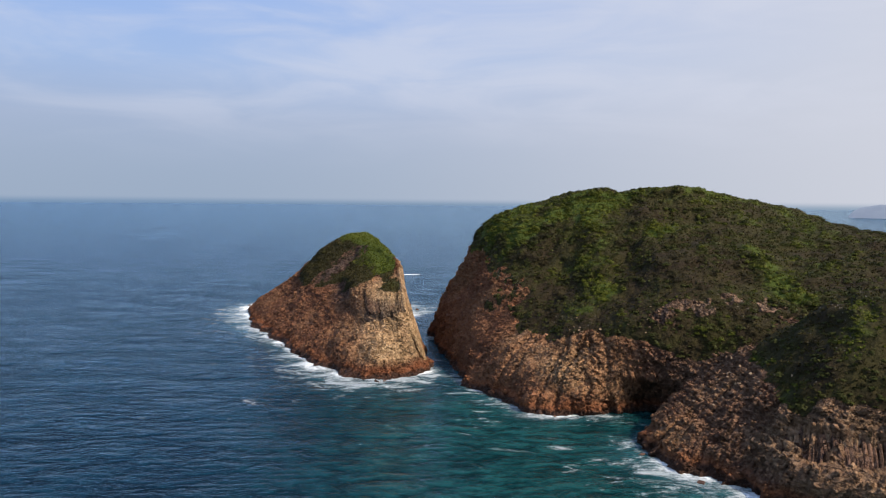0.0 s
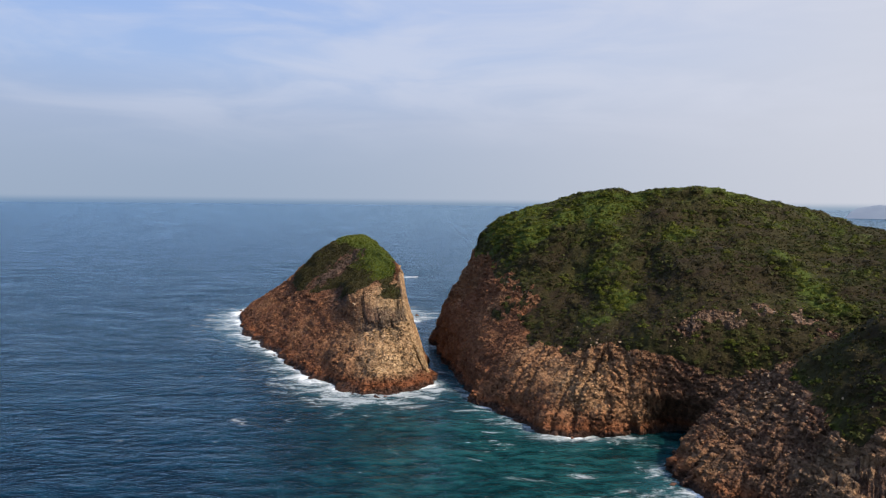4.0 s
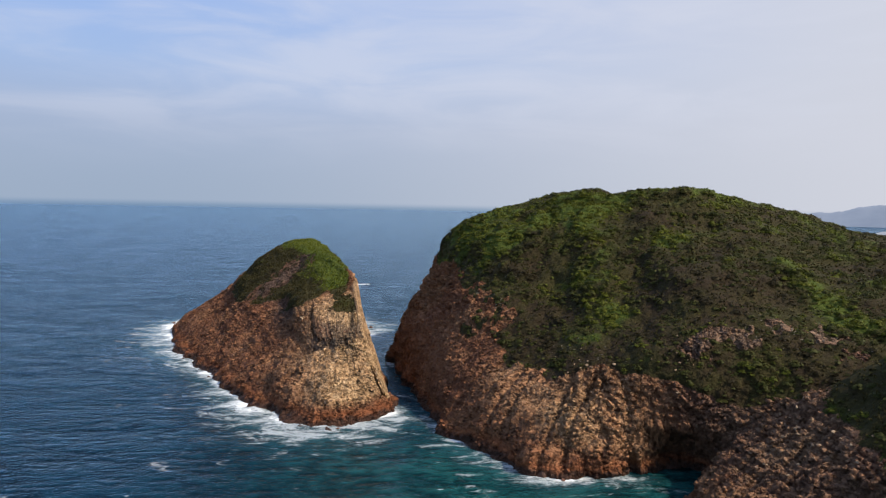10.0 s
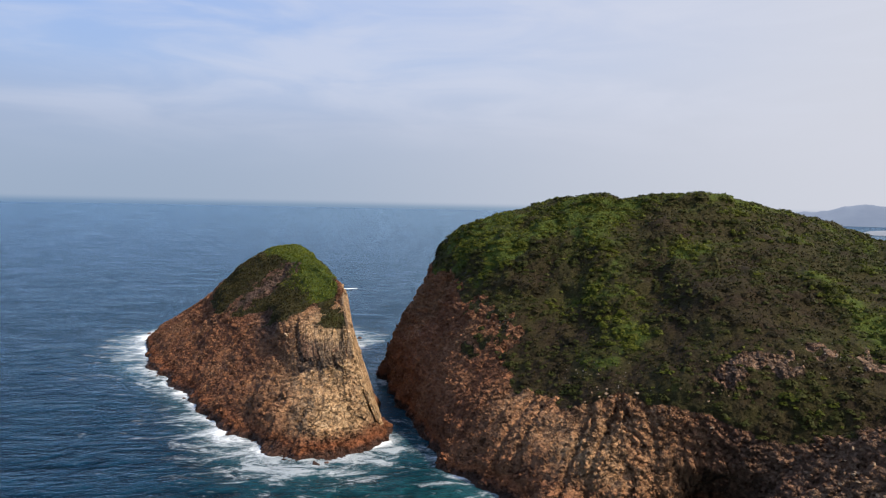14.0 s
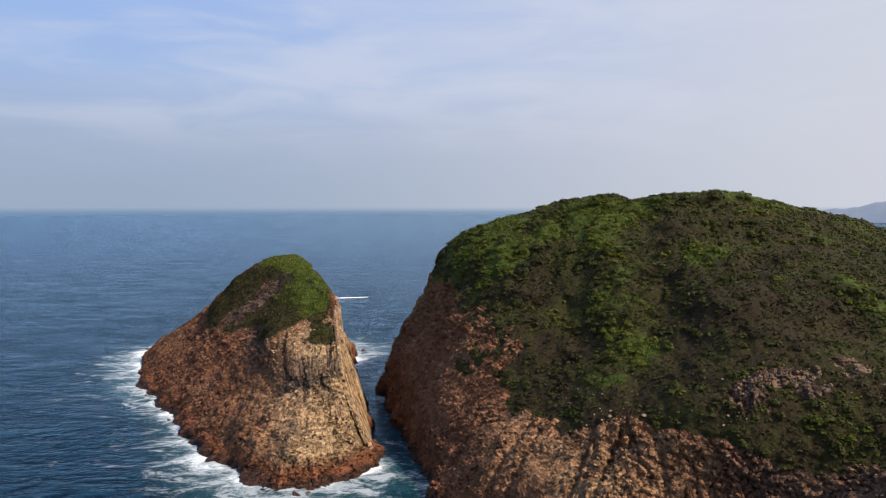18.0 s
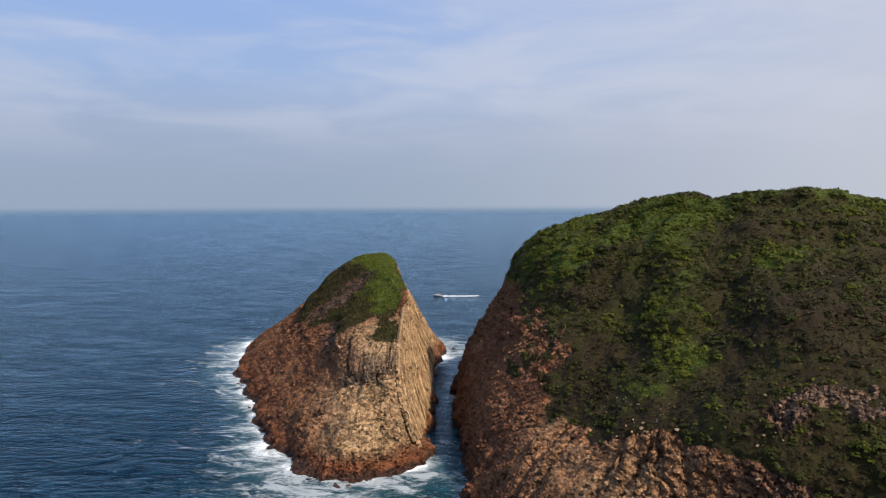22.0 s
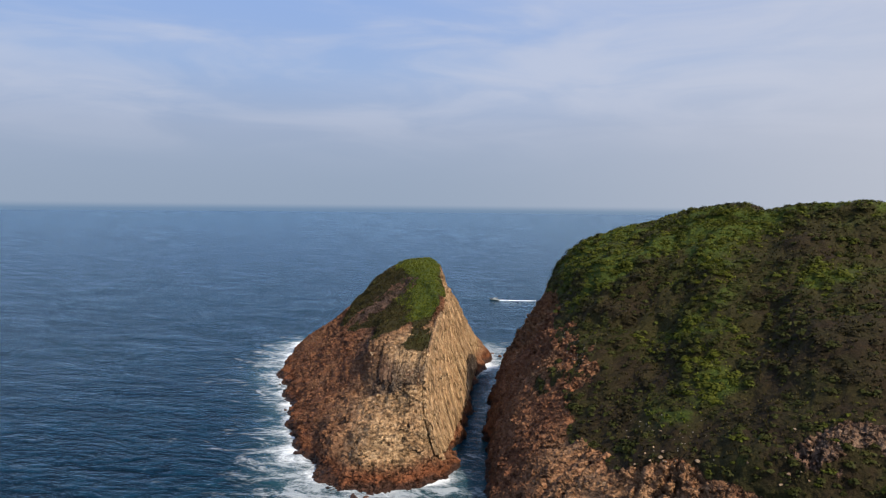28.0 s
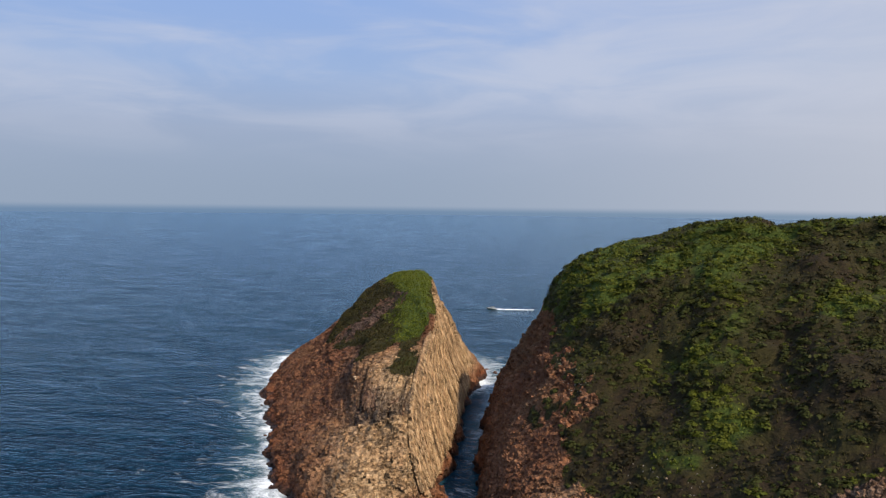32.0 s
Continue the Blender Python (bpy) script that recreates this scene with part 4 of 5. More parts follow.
def broken_blocks(name, label, mesh, points, cover, count, axis, wide, tall, proud, seed, owner, bare):
    """Angular blocks over the bare rock of a landform, joined; the largest 150 are parts of their own."""
    chance = np.random.default_rng(seed)
    quads = np.zeros(len(mesh.polygons) * 4, np.int32)
    mesh.polygons.foreach_get("vertices", quads)
    quads = quads.reshape(-1, 4)
    a, b, c, d = (points[quads[:, k]] for k in range(4))
    facing = np.cross(c - a, d - b)
    area = np.linalg.norm(facing, axis=1) / 2
    facing = facing / np.maximum(2 * area[:, None], 1e-9)
    middle = (a + b + c + d) / 4
    weight = area * (cover[quads].mean(1) < 0.45) * (middle[:, 2] > 0.5) * (facing[:, 1] < 0.45) * bare(middle)
    pick = chance.choice(len(quads), count, p=weight / weight.sum())
    i, j = chance.random((count, 1)), chance.random((count, 1))
    place = a[pick] * (1 - i) * (1 - j) + b[pick] * i * (1 - j) + c[pick] * i * j + d[pick] * (1 - i) * j
    side, out, up = block_frames(facing[pick], np.array(axis), chance)
    grow = (0.7 + 0.9 * chance.random(count) ** 2.5)[:, None]
    span = np.concatenate([wide * grow * (0.7 + 0.6 * chance.random((count, 1))), np.full((count, 1), 1.3) * grow, tall * grow * (0.6 + 0.8 * chance.random((count, 1)))], 1)
    place = place + out * (proud * (chance.random((count, 1)) - 0.15) - 0.5 * span[:, 1:2] + 0.12)
    local = BLOCK_CORNERS[None] * (1 + 0.30 * (chance.random((count, 8, 3)) - 0.5)) * span[:, None]
    corners = place[:, None] + local[..., 0:1] * side[:, None] + local[..., 1:2] * out[:, None] + local[..., 2:3] * up[:, None]
    nearest = quads[pick, 0]
    values = {}
    for key in ("pale", "grey"):
        data = np.zeros(len(mesh.vertices), np.float32)
        mesh.attributes[key].data.foreach_get("value", data)
        values[key] = np.clip(data[nearest] + 0.07 * chance.normal(size=count), 0, 1)
    large = np.argsort(-span[:, 0] * span[:, 2])
    for k in large[:150]:
        part("rock_block", quick_mesh("rock_block", corners[k], BLOCK_FACES, {key: np.full(8, v[k]) for key, v in values.items()}, ROCK), owner)
    rest = large[150:]
    faces = (BLOCK_FACES[None] + 8 * np.arange(len(rest))[:, None, None]).reshape(-1, 4)
    joined = quick_mesh(name, corners[rest].reshape(-1, 3), faces, {key: np.repeat(v[rest], 8) for key, v in values.items()}, ROCK)
    tagged(part(name, joined, owner, label), kind="stuff")


broken_blocks("cliff_rubble", "small angular blocks of tan and rust rock", stack_mesh, stack_points, stack_cover, 9500, (-0.45, -0.1, 0.9), 1.0, 0.8, 0.45, 41, sea_stack,
              lambda p: (1 - 0.55 * stack_calm(p)) * (1 - 0.8 * stack_pillars(p)))
broken_blocks("cliff_rubble", "angular blocks of broken tan rock", hill_mesh, hill_points, hill_cover, 11000, (0.55, 0.1, 0.85), 1.15, 0.85, 0.6, 42, headland,
              lambda p: (1 - 0.4 * hill_calm(p)) * (1 - 0.8 * hill_pillars(p)))
broken_blocks("cliff_rubble", "angular blocks of broken rust rock", point_mesh, point_points, point_cover, 3600, (0.5, -0.1, 0.85), 1.2, 0.85, 0.6, 43, promontory,
              lambda p: 1 - 0.9 * point_pillars(p))

# ---- sea: one sheet to the horizon ----


def spaced(low, high, step, far, growth=1.13):
    inner = np.arange(low, high + step / 2, step)
    up, s = [], step
    while (up[-1] if up else high) < far:
        s *= growth
        up.append((up[-1] if up else high) + s)
    down, s = [], step
    while (down[-1] if down else low) > -far:
        s *= growth
        down.append((down[-1] if down else low) - s)
    return np.concatenate([down[::-1], inner, up])


def shore(lines, along, closed, exposure):
    rows = np.array(lines[:2], float)
    k = np.clip(-rows[0, :, 2] / np.maximum(rows[1, :, 2] - rows[0, :, 2], 1e-3), 0, 1)[:, None]
    ring = rows[0] * (1 - k) + rows[1] * k
    u = np.arange(0, len(ring) if closed else len(ring) - 1, 1.0 / along)
    return spline(ring, u, closed), node_values(exposure, u, closed)


sea_x, sea_y = spaced(-270, 420, 3.0, 5500), spaced(-480, 240, 3.0, 5500)
sx, sy = np.meshgrid(sea_x, sea_y, indexing="ij")
plan = np.stack([sx, sy], -1)
from_eye = np.clip(plan - (100, -550), -4800, 4800)
most = np.abs(from_eye).max(-1)
rounded = smooth(most, 1300, 2600)
from_eye = from_eye * ((1 - rounded) + rounded * most / np.maximum(np.linalg.norm(from_eye, axis=-1), 1e-6))[..., None]
plan = (100, -550) + from_eye
reach = np.linalg.norm(from_eye, axis=-1)
lift = 72.0 * (np.clip((reach - 1500) / 3300, 0, 1)) ** 2
coasts = [shore(STACK_LINES, 30, True, (1.3, 1.2, 1.0, 0.9, 1.15, 1.45, 1.35, 0.9, 0.35, 0.25, 0.3, 0.8, 1.6, 1.3, 0.8, 0.9)),
          shore(HILL_LINES[:2], 30, False, (0.8, 0.7, 0.45, 0.4, 0.55, 0.85, 0.8, 0.6, 0.1, 0.0, 0.0, 0.0, 0.0)),
          shore(POINT_LINES[:2], 30, False, (0.0, 0.45, 0.95, 1.0, 1.0, 0.95, 0.9, 0.8, 0.8))]
beach = np.concatenate([c for c, _ in coasts])[:, :2]
force = np.concatenate([e for _, e in coasts])
flat_plan = plan.reshape(-1, 2)
surf, near = np.zeros(len(flat_plan)), np.zeros(len(flat_plan))
close = np.where((np.abs(flat_plan[:, 0] - 80) < 420) & (np.abs(flat_plan[:, 1] + 150) < 420))[0]
for chunk in np.array_split(close, 60):
    d = np.hypot(flat_plan[chunk, None, 0] - beach[None, :, 0], flat_plan[chunk, None, 1] - beach[None, :, 1])
    best = d.argmin(1)
    dist = d[np.arange(len(chunk)), best]
    push = (np.exp(-d / (13.0 * np.maximum(force[None], 0.3))) * np.minimum(force[None], 1.1)).max(1)
    surf[chunk] = push
    near[chunk] = np.exp(-dist / 48.0) * (0.25 + 0.75 * force[best])
bay = smooth(flat_plan[:, 0] + 0.15 * (flat_plan[:, 1] + 300), -40, 110) * smooth(-flat_plan[:, 1], 180, 300) * smooth(-flat_plan[:, 1], 900, 600)
roll = 0.35 * fractal(np.stack([flat_plan[:, 0] / 22, flat_plan[:, 1] / 13, 0 * flat_plan[:, 0]], 1), 2, 91) * (reach.ravel() < 900)
sea_points = np.concatenate([flat_plan, (lift.ravel() + roll)[:, None]], 1).reshape(*sx.shape, 3)
sea_mesh = grid_mesh("sea", sea_points, False, {"surf": surf, "near": near, "bay": bay}, SEA)
sea_mesh.polygons.foreach_set("use_smooth", np.ones(len(sea_mesh.polygons), bool))
tagged(new("sea_water", sea_mesh), "deep blue wind-rippled sea with white surf at the rocks", "sea", kind="structure")

# ---- plants ----
rng = np.random.default_rng(7)


def leaf_ball(count, leaf, flatness, generator):
    """Corners (count, 4, 3) of small leaf sprays in a rounded bush of radius 1 that stands on z = 0."""
    way = generator.normal(size=(count, 3))
    way /= np.linalg.norm(way, axis=1, keepdims=True)
    way[:, 2] = np.abs(way[:, 2])
    centre = way * (0.45 + 0.55 * generator.random((count, 1)) ** 0.5) * (1.0, 1.0, flatness)
    centre *= 1 + 0.25 * np.sin(3 * np.arctan2(way[:, 1], way[:, 0]) + generator.random() * 6)[:, None]
    facing = 0.7 * way + (0, 0, 0.55) + 0.16 * generator.normal(size=(count, 3))
    facing /= np.linalg.norm(facing, axis=1, keepdims=True)
    side = np.cross(facing, generator.normal(size=(count, 3)))
    side /= np.linalg.norm(side, axis=1, keepdims=True)
    up = np.cross(facing, side)
    size = leaf * (0.6 + 0.8 * generator.random((count, 1)))
    bend = 0.25 * size * facing
    return np.stack([centre - side * size - bend, centre + up * size * 0.8, centre + side * size - bend, centre - up * size * 0.8], 1)


def grass_tuft(count, generator):
    """Corners of blades that lean out of one root."""
    turn = generator.random(count) * 6.283
    lean = 0.25 + 0.5 * generator.random(count)
    out = np.stack([np.cos(turn), np.sin(turn), 0 * turn], 1)
    side = np.stack([-np.sin(turn), np.cos(turn), 0 * turn], 1) * 0.16
    root = out * 0.25 * generator.random((count, 1))
    tip = root + out * lean[:, None] + np.array([0, 0, 1.0]) * (0.6 + 0.5 * generator.random((count, 1)))
    return np.stack([root - side, root + side, tip + side * 0.5, tip - side * 0.5], 1)


def scattered(name, label, templates, places, sizes, material, owner=None):
    """One joined mesh of many plants: each a turned and scaled template."""
    corners = []
    kinds = rng.integers(0, len(templates), len(places))
    for k, template in enumerate(templates):
        at, size = places[kinds == k], sizes[kinds == k]
        angle = rng.random(len(at)) * 6.283
        c, s = np.cos(angle), np.sin(angle)
        t = template.reshape(-1, 3)
        x = c[:, None] * t[None, :, 0] - s[:, None] * t[None, :, 1]
        y = s[:, None] * t[None, :, 0] + c[:, None] * t[None, :, 1]
        z = np.broadcast_to(t[None, :, 2], x.shape)
        corners.append((np.stack([x, y, z], -1) * size[:, None, None] + at[:, None]).reshape(-1, 3))
    points = np.concatenate(corners)
    mesh = quick_mesh(name, points, np.arange(len(points)).reshape(-1, 4), None, material)
    if owner:
        return tagged(part(name.rsplit("_", 1)[0], mesh, owner, label), kind="stuff")
    return tagged(new(name, mesh), label, "plants", kind="stuff")


def sprinkle(mesh, points, cover, lush, count, least=0.55):
    """Random places on the overgrown part of a landform, evenly by area, with their lushness."""
    quads = np.zeros(len(mesh.polygons) * 4, np.int32)
    mesh.polygons.foreach_get("vertices", quads)
    quads = quads.reshape(-1, 4)
    a, b, c, d = (points[quads[:, k]] for k in range(4))
    area = np.linalg.norm(np.cross(c - a, d - b), axis=1) / 2
    grown = cover[quads].mean(1)
    facing = np.cross(c - a, d - b)
    seen = facing[:, 1] < 0.35 * np.linalg.norm(facing, axis=1)
    weight = area * (grown > least) * grown * seen
    pick = rng.choice(len(quads), count, p=weight / weight.sum())
    i, j = rng.random((count, 1)), rng.random((count, 1))
    place = a[pick] * (1 - i) * (1 - j) + b[pick] * i * (1 - j) + c[pick] * i * j + d[pick] * (1 - i) * j
    return place, lush[quads[pick]].mean(1)


BUSHES = [leaf_ball(18, 0.46, 0.42, rng) for _ in range(10)]
THICKETS = [leaf_ball(100, 0.18, 0.62, rng) for _ in range(8)]
TUFTS = [grass_tuft(9, rng) for _ in range(5)]


def overgrow(where, mesh, points, cover, lush, bushes, thickets, tufts, big, owner=None):
    low = np.array([0, 0, 0.15])
    for kind, count in (("scrub", bushes), ("thicket", thickets)):
        if not count:
            continue
        place, rich = sprinkle(mesh, points, cover, lush, count)
        rich = rich + 0.30 * fractal(place / 16.0, 3, 61) + 0.28 * fractal(place / 6.0, 2, 63) + 0.12 * rng.normal(size=len(place))
        clump = fractal(place / 9.0, 3, 64) + 0.35 * rng.normal(size=len(place))
        if kind == "scrub":
            size = big * (0.5 + 1.0 * rng.random(len(place)) ** 3.0)
            keep = clump > -0.7
        else:
            size = big * (1.1 + 1.7 * rng.random(len(place)) ** 2.0)
            keep = clump + 0.7 * rich > 0.15
        for tone, chosen, leaves, words in (("green", rich > 0.50, SHRUB_GREEN, "dense bright green"), ("dark", (rich <= 0.50) & (rich > -0.08), SHRUB_DARK, "dense dark green"),
                                            ("brown", rich <= -0.08, SHRUB_BROWN, "sparse russet-brown")):
            chosen = chosen & keep
            if chosen.any():
                scattered(f"{tone}_{kind}_{where}", f"{words} low {kind} on the slope", BUSHES if kind == "scrub" else THICKETS,
                          place[chosen] - low * (1 if kind == "scrub" else 2), size[chosen], leaves, owner)
    place, rich = sprinkle(mesh, points, cover, lush, tufts, 0.45)
    green = rich + 0.3 * fractal(place / 15.0, 3, 62) > 0.5
    size = 0.5 + 0.6 * rng.random(len(place))
    if green.any():
        scattered(f"green_grass_{where}", "long bright green grass on the slope", TUFTS, place[green] - low, size[green], SUNNY_GRASS, owner)
    if (~green).any():
        scattered(f"dry_grass_{where}", "dry yellow-brown grass on the slope", TUFTS, place[~green] - low, size[~green], SHRUB_DRY, owner)


overgrow("headland", hill_mesh, hill_points, hill_cover, hill_lush, 14000, 7400, 11000, 1.0)
overgrow("promontory", point_mesh, point_points, point_cover, point_lush, 5000, 1200, 5000, 1.0)
overgrow("stack", stack_mesh, stack_points, stack_cover, stack_lush, 2200, 0, 6000, 0.65, sea_stack)

# ---- loose rocks ----


def boulder_mesh(name, seed, material, squat=0.7):
    """A weathered angular block about 1 m across, cut by flat faces, resting on z = 0."""
    bm = bmesh.new()
    bmesh.ops.create_icosphere(bm, subdivisions=2, radius=0.5)
    chance = random.Random(seed)
    planes = []
    for _ in range(9):
        way = Vector((chance.gauss(0, 1), chance.gauss(0, 1), chance.gauss(0, 0.8))).normalized()
        planes.append((way, 0.17 + 0.17 * chance.random()))
    for v in bm.verts:
        for way, reach_out in planes:
            over = v.co.dot(way) - reach_out
            if over > 0:
                v.co -= way * over
        v.co += v.co.normalized() * 0.035 * noise.noise(v.co * 5 + Vector((seed, 0, 0)))
        v.co.z *= squat
    low = min(v.co.z for v in bm.verts)
    for v in bm.verts:
        v.co.z -= low * 0.75
    mesh = bpy.data.meshes.new(name)
    bm.to_mesh(mesh)
    bm.free()
    mesh.materials.append(material)
    return mesh


def stone_material(name, dark, light):
    m, n, shader = surface(name, roughness=0.9)
    place = n.add("ShaderNodeTexCoord").outputs["Object"]
    spread = n.add("ShaderNodeObjectInfo").outputs["Random"]
    mixed = n.math("ADD", n.math("MULTIPLY", n.noise(place, 3.0, 6, 0.65), 0.75), n.math("MULTIPLY", spread, 0.25))
    n.put(shader.inputs["Base Color"], n.ramp(mixed, (0.3, dark), (0.75, light)))
    n.put(shader.inputs["Normal"], n.bump(n.noise(place, 6.0, 5, 0.7), 0.6, 0.15))
    return m


PALE_STONE = stone_material("pale_weathered_stone", (0.10, 0.085, 0.065), (0.33, 0.28, 0.22))
WET_STONE = stone_material("wet_rust_stone", (0.030, 0.018, 0.014), (0.17, 0.075, 0.040))
TAN_STONE = stone_material("tan_broken_stone", (0.16, 0.095, 0.055), (0.46, 0.32, 0.19))
pale_blocks = [boulder_mesh("pale_block", 11 + k, PALE_STONE, 0.75) for k in range(5)]
wet_blocks = [boulder_mesh("wet_block", 31 + k, WET_STONE, 0.6) for k in range(5)]
tan_blocks = [boulder_mesh("tan_block", 51 + k, TAN_STONE, 0.7) for k in range(4)]


def height_under(points, normals):
    """Finds the landform point nearest on the plan to (x, y); the highest of the close ones."""
    def at(x, y):
        d = np.hypot(points[:, 0] - x, points[:, 1] - y)
        near_by = np.where(d < d.min() + 0.6)[0]
        k = near_by[points[near_by, 2].argmax()]
        return points[k], normals[k]
    return at


on_hill, on_point, on_stack = (height_under(hill_points, hill_normals), height_under(point_points, point_normals), height_under(stack_points, stack_normals))


def lay_rock(mesh, place, size, label, group, sink=0.25):
    ob = new("boulder", mesh)
    stretch = (size * (0.8 + 0.5 * random.random()), size * (0.8 + 0.4 * random.random()), size * (0.7 + 0.5 * random.random()))
    ob.matrix_world = Matrix.LocRotScale((place[0], place[1], place[2] - sink * size * 0.4), Euler((random.uniform(-0.25, 0.25), random.uniform(-0.25, 0.25), random.uniform(0, 6.28))), stretch)
    return tagged(ob, label, "boulder", group)


# pale blocks that stick out of the scrub: centre, spread and number of each cluster
for cx, cy, spread, number, finder in ((236, -289, 13, 42, on_hill), (222, -284, 10, 16, on_hill), (128, -197, 9, 30, on_hill), (121, -172, 9, 18, on_hill),
                                       (118, -140, 8, 14, on_hill), (166, -262, 7, 14, on_hill), (152, -246, 6, 10, on_hill), (253, -302, 7, 10, on_hill),
                                       (252, -352, 12, 30, on_point), (240, -372, 9, 14, on_point), (140, -180, 8, 10, on_hill)):
    for _ in range(int(number * 1.4)):
        place, normal = finder(cx + random.gauss(0, spread * 0.6), cy + random.gauss(0, spread * 0.6))
        lay_rock(random.choice(pale_blocks), place, random.uniform(0.35, 0.95), "pale lichen-grey boulder standing out of scrub", "pale boulders on the slopes")
# broken tan blocks on the promontory and along the brow
for cx, cy, spread, number, finder in ((205, -345, 14, 22, on_point), (216, -330, 9, 14, on_point), (150, -262, 9, 12, on_hill), (186, -286, 7, 10, on_hill), (20, -150, 8, 8, on_stack)):
    for _ in range(number):
        place, normal = finder(cx + random.gauss(0, spread * 0.7), cy + random.gauss(0, spread * 0.7))
        lay_rock(random.choice(tan_blocks), place, random.uniform(0.8, 1.9), "tan broken rock block on the cliff", "tan blocks on the cliffs")
# dark wet rocks along the water: x, y, size
for x, y, size in ((78, 18, 7.0), (82, 24, 4.0), (44, -234, 6.5), (49, -233, 3.5), (55, 44, 6.0), (47, 52, 5.0),
                   (-114, 60, 5.0), (-97, 8, 3.5), (-66, -80, 3.0), (-36, -132, 3.5), (2, -190, 3.0),
                   (133, -293, 8.0), (126, -287, 5.0), (141, -297, 4.0), (170, -350, 5.0), (185, -381, 4.0), (77, -130, 3.0)):
    lay_rock(random.choice(wet_blocks), (x, y, 0.0), size, "dark wet rust rock awash in white surf", "wet rocks at the waterline", 0.5)

# ---- single shrubs that stand out on the headland ----
BARK = plain_material("grey_shrub_bark", (0.11, 0.085, 0.06), 0.9, worn=0.5, scale=6)


def shrub_thing(seed, leaves):
    """A wind-clipped bush: a short forked stem and a leafy crown, about 1 m in radius."""
    own = np.random.default_rng(seed)
    thing = tagged(new("shrub"), "round wind-clipped green shrub on the grassy slope", "shrub", "large shrubs on the headland")
    bm = bmesh.new()
    for k in range(4):
        turn = k * 1.57 + own.random()
        tip = Vector((0.45 * math.cos(turn), 0.45 * math.sin(turn), 0.6))
        made = bmesh.ops.create_cone(bm, cap_ends=True, segments=6, radius1=0.09, radius2=0.03, depth=tip.length)
        bmesh.ops.transform(bm, verts=made["verts"], matrix=Matrix.Translation(tip / 2) @ tip.to_track_quat("Z", "Y").to_matrix().to_4x4())
    stem = bpy.data.meshes.new("stem")
    bm.to_mesh(stem)
    bm.free()
    stem.materials.append(BARK)
    part("stem", stem, thing)
    corners = leaf_ball(300, 0.14, 0.9, own).reshape(-1, 3) + (0, 0, 0.15)
    part("crown", quick_mesh("crown", corners, np.arange(len(corners)).reshape(-1, 4), None, leaves), thing)
    return thing


shrubs = [shrub_thing(100, SHRUB_GREEN), shrub_thing(101, SHRUB_DARK), shrub_thing(102, SHRUB_GREEN), shrub_thing(103, SHRUB_DARK)]
ridge_line = np.array(HILL_LINES[6], float)
shrub_places = []
for k in range(34):
    place = spline(ridge_line, np.array([random.uniform(1.0, 11.5)]), False)[0]
    shrub_places.append((on_hill(place[0] + random.gauss(0, 3), place[1] - abs(random.gauss(0, 5)))[0], random.uniform(0.9, 1.7)))
for ax, ay, bx, by, number in ((170, -240, 186, -150, 52), (262, -232, 264, -285, 22), (120, -120, 128, -75, 30), (225, -175, 285, -195, 34), (160, -120, 230, -150, 34)):
    for k in range(number):
        f = random.random()
        shrub_places.append((on_hill(ax + f * (bx - ax) + random.gauss(0, 5), ay + f * (by - ay) + random.gauss(0, 5))[0], random.uniform(1.2, 2.4)))
shrub_places.append((on_hill(251, -143)[0], 2.3))
for k, (place, size) in enumerate(shrub_places):
    base = shrubs[k % 4]
    pose_of = Matrix.LocRotScale((place[0], place[1], place[2] - 0.2), Euler((0, 0, random.uniform(0, 6.28))), (size, size, size * random.uniform(0.7, 1.0)))
    if k < 4:
        base.matrix_world = pose_of
    else:
        other = copy_thing(base, Matrix())
        other.matrix_world = pose_of

# ---- motor boat under way and its wake ----
HULL = plain_material("dark_green_hull_paint", (0.035, 0.055, 0.045), 0.35)
DECK = plain_material("cream_deck_paint", (0.62, 0.58, 0.48), 0.45)
CABIN = plain_material("off_white_cabin_paint", (0.70, 0.69, 0.64), 0.4)
STEEL = plain_material("brushed_rail_steel", (0.55, 0.56, 0.57), 0.3, 1.0, 0.1)
DARK_GLASS, _n, _s = surface("tinted_cabin_glass", (0.02, 0.03, 0.035), 0.06)
ENGINE = plain_material("black_engine_cowl", (0.02, 0.02, 0.022), 0.4)
FOAM, fn, fs = surface("churned_white_foam", (0.8, 0.83, 0.84), 0.95)
foam_place = fn.add("ShaderNodeNewGeometry").outputs["Position"]
fn.put(fs.inputs["Base Color"], fn.ramp(fn.noise(foam_place, 0.8, 6, 0.7), (0.30, (0.16, 0.28, 0.33)), (0.48, (0.74, 0.79, 0.80)), (0.7, (0.86, 0.88, 0.88))))
fn.put(fs.inputs["Normal"], fn.bump(fn.noise(foam_place, 1.5, 5, 0.7), 0.8, 0.5))


def mesh_of(name, bm, material, smooth_faces=False):
    mesh = bpy.data.meshes.new(name)
    bm.to_mesh(mesh)
    bm.free()
    mesh.materials.append(material)
    if smooth_faces:
        mesh.polygons.foreach_set("use_smooth", np.ones(len(mesh.polygons), bool))
    return mesh


def block(size, place, bevel=0.05, taper=1.0):
    bm = bmesh.new()
    bmesh.ops.create_cube(bm, size=1.0)
    for v in bm.verts:
        narrow = taper if v.co.z > 0 else 1.0
        v.co = Vector((v.co.x * size[0] * narrow + place[0], v.co.y * size[1] * narrow + place[1], v.co.z * size[2] + place[2]))
    bmesh.ops.bevel(bm, geom=list(bm.edges), offset=bevel, segments=2, affect="EDGES")
    return bm


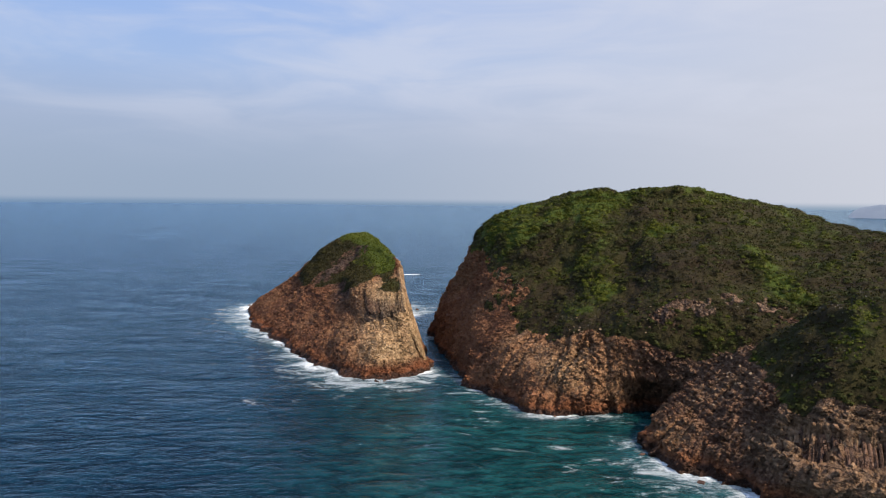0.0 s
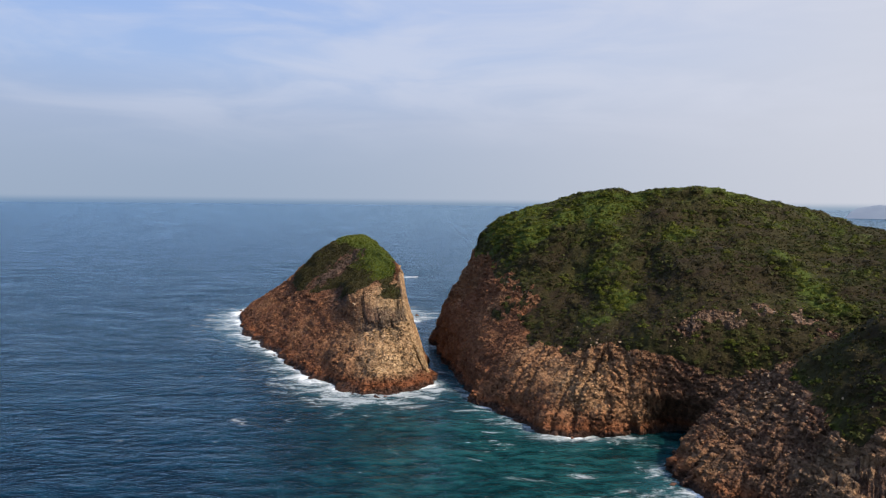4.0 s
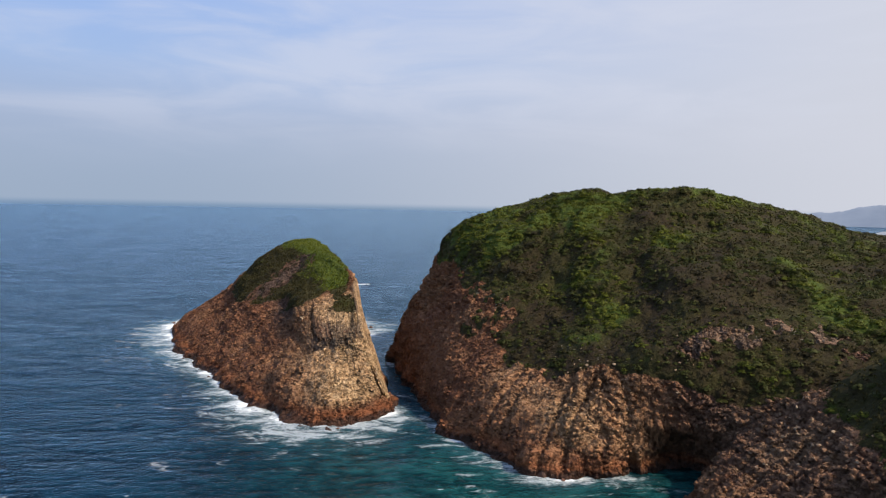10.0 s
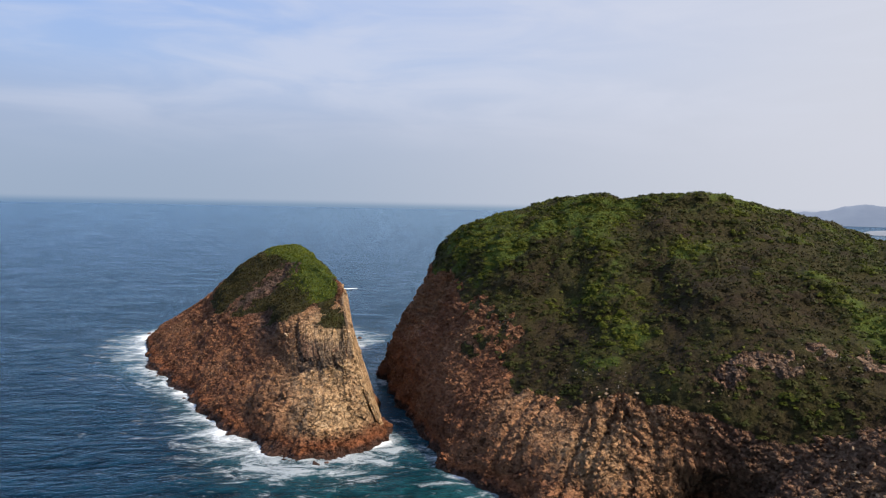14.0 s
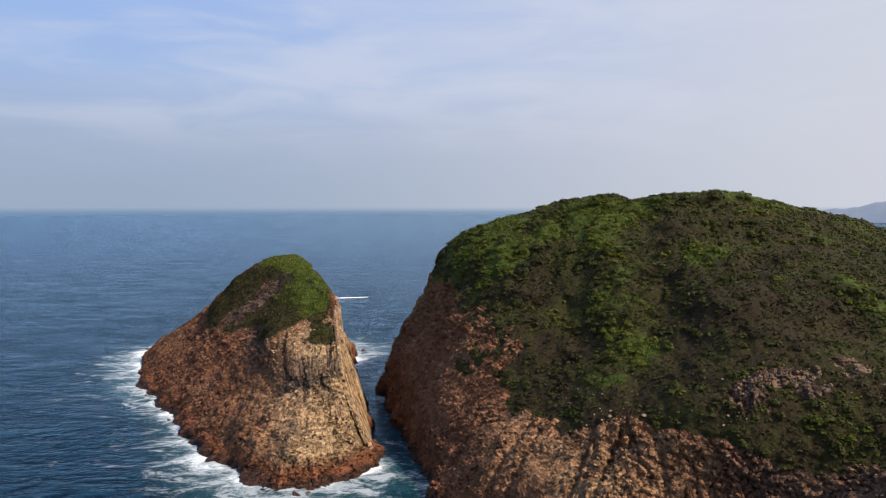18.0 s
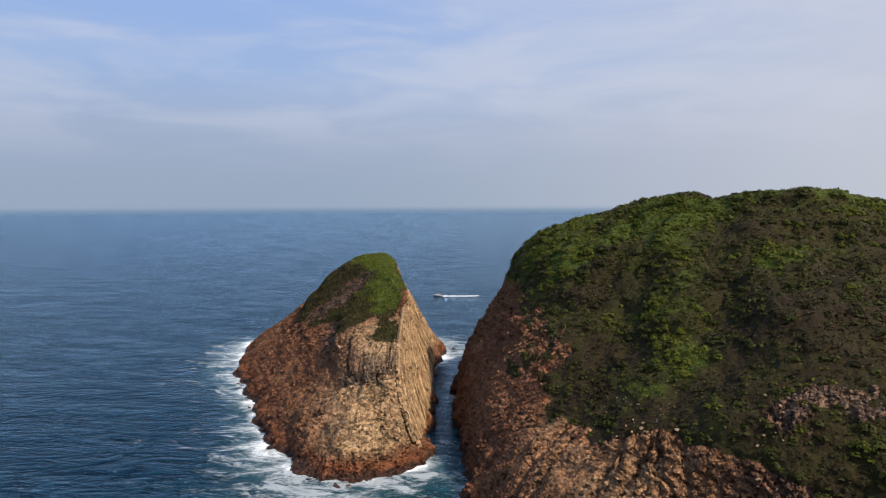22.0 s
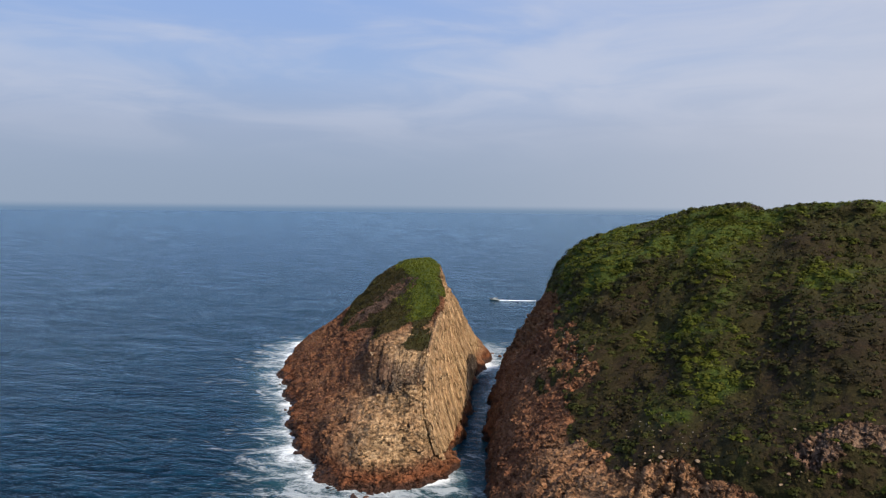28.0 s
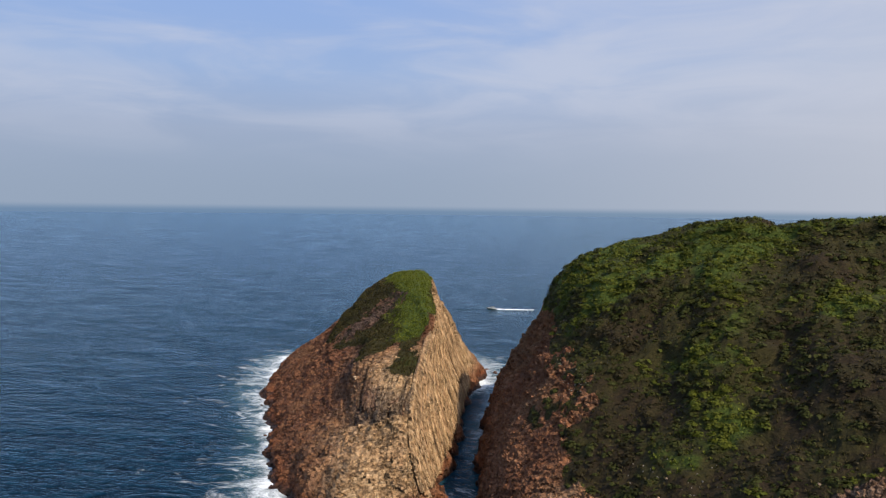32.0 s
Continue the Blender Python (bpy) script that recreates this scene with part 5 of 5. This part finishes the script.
def rod(a, b, radius):
    bm = bmesh.new()
    a, b = Vector(a), Vector(b)
    made = bmesh.ops.create_cone(bm, cap_ends=True, segments=8, radius1=radius, radius2=radius, depth=(b - a).length)
    bmesh.ops.transform(bm, verts=made["verts"], matrix=Matrix.Translation((a + b) / 2) @ (b - a).to_track_quat("Z", "Y").to_matrix().to_4x4())
    return bm


def hull_mesh():
    """A planing hull, bow towards -x, 12 m long."""
    bm = bmesh.new()
    rings = []
    for k in range(13):
        f = k / 12
        x = -6.0 + 12.0 * f
        half = 1.75 * (1 - (1 - min(f / 0.55, 1.0)) ** 2.2)
        sheer = 1.55 - 0.55 * f + 0.5 * (1 - f) ** 3
        keel = -0.45 + 1.5 * (1 - min(f / 0.30, 1.0)) ** 2
        chine = keel + (0.45 if f > 0.1 else 0.25)
        rings.append([bm.verts.new(p) for p in ((x, -half, sheer), (x, -half * 0.88, chine), (x, 0, keel), (x, half * 0.88, chine), (x, half, sheer))])
    for a, b in zip(rings, rings[1:]):
        for i in range(4):
            bm.faces.new((a[i], b[i], b[i + 1], a[i + 1]))
        bm.faces.new((a[4], b[4], b[0], a[0]))
    bm.faces.new(rings[-1][::-1])
    bm.faces.new(rings[0])
    bmesh.ops.remove_doubles(bm, verts=bm.verts, dist=0.01)
    bmesh.ops.recalc_face_normals(bm, faces=bm.faces)
    return bm


motor_boat = tagged(new("motor_boat"), "dark-hulled open motor boat with cream deck under way", "boat")
part("hull", mesh_of("hull", hull_mesh(), HULL, True), motor_boat)
part("foredeck", mesh_of("foredeck", block((3.6, 2.2, 0.22), (-2.6, 0, 1.62), 0.08, 0.92), DECK), motor_boat)
part("cockpit_floor", mesh_of("cockpit_floor", block((5.6, 2.7, 0.12), (2.7, 0, 1.22)), DECK), motor_boat)
cabin = part("cabin", mesh_of("cabin", block((3.2, 2.2, 1.25), (0.3, 0, 2.2), 0.16, 0.86), CABIN), motor_boat)
part("windscreen", mesh_of("windscreen", block((0.08, 1.7, 0.62), (-1.28, 0, 2.4), 0.03), DARK_GLASS), cabin)
for side in (-1, 1):
    part("side_window", mesh_of("side_window", block((2.0, 0.07, 0.5), (0.35, side * 1.02, 2.4), 0.03), DARK_GLASS), cabin)
part("canopy", mesh_of("canopy", block((4.6, 2.4, 0.10), (1.4, 0, 3.05), 0.04), CABIN), motor_boat)
for x in (3.4, 2.0):
    for side in (-1, 1):
        part("canopy_post", mesh_of("canopy_post", rod((x, side * 1.1, 1.25), (x, side * 1.1, 3.02), 0.04), STEEL), motor_boat)
for side in (-1, 1):
    part("bow_rail", mesh_of("bow_rail", rod((-5.4, side * 0.35, 2.35), (-1.6, side * 1.35, 2.05), 0.035), STEEL), motor_boat)
    part("outboard_engine", mesh_of("outboard_engine", block((0.7, 0.5, 1.2), (6.1, side * 0.5, 1.2), 0.14, 0.8), ENGINE), motor_boat)
part("bench", mesh_of("bench", block((0.6, 2.3, 0.45), (4.6, 0, 1.5), 0.06), DECK), motor_boat)
motor_boat.matrix_world = pose(-7, 370, -0.1, 0, 3, 9)


def wake_mesh():
    """Foam that fans out behind the stern, humped and ragged."""
    a, b = 120, 15
    f = np.linspace(0, 1, a)[:, None] * np.ones((1, b))
    c = np.linspace(-1, 1, b)[None] * np.ones((a, 1))
    x = 5.0 + 46.0 * f
    ragged = value_noise(np.stack([x.ravel() / 3.0, c.ravel() * 2, 0 * x.ravel()], 1), 5).reshape(a, b)
    half = (1.1 + 2.2 * f ** 0.7 + 0.8 * ragged) * (1 - 0.75 * f ** 4)
    z = 0.35 + (0.6 * (1 - f) + 0.15) * (1 - np.abs(c) ** 1.5) * (0.8 + 0.5 * ragged) - 0.6 * np.abs(c) ** 4
    return grid_mesh("wake", np.stack([x, c * half + 3.0 * f ** 2, z], -1), False, None, FOAM)


wake = tagged(new("wake", wake_mesh()), "white foaming wake trailing behind the motor boat", "wake")
wake.matrix_world = pose(-7, 370, -0.1, 0, 0, 9)

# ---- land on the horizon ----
# distance haze painted as pale emission, so both far lands glow
FAR_LAND, ln, ls = surface("far_hill_haze_glow", (0.3, 0.37, 0.47), 1.0)
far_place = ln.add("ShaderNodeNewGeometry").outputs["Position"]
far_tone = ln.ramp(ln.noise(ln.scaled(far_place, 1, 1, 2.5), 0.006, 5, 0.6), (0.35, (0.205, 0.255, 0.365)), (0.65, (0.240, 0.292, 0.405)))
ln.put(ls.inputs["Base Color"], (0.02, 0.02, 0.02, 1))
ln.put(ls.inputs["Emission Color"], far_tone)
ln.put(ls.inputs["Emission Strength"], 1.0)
SPIT, pn, ps = surface("far_spit_haze_glow", (0.3, 0.33, 0.38), 1.0)
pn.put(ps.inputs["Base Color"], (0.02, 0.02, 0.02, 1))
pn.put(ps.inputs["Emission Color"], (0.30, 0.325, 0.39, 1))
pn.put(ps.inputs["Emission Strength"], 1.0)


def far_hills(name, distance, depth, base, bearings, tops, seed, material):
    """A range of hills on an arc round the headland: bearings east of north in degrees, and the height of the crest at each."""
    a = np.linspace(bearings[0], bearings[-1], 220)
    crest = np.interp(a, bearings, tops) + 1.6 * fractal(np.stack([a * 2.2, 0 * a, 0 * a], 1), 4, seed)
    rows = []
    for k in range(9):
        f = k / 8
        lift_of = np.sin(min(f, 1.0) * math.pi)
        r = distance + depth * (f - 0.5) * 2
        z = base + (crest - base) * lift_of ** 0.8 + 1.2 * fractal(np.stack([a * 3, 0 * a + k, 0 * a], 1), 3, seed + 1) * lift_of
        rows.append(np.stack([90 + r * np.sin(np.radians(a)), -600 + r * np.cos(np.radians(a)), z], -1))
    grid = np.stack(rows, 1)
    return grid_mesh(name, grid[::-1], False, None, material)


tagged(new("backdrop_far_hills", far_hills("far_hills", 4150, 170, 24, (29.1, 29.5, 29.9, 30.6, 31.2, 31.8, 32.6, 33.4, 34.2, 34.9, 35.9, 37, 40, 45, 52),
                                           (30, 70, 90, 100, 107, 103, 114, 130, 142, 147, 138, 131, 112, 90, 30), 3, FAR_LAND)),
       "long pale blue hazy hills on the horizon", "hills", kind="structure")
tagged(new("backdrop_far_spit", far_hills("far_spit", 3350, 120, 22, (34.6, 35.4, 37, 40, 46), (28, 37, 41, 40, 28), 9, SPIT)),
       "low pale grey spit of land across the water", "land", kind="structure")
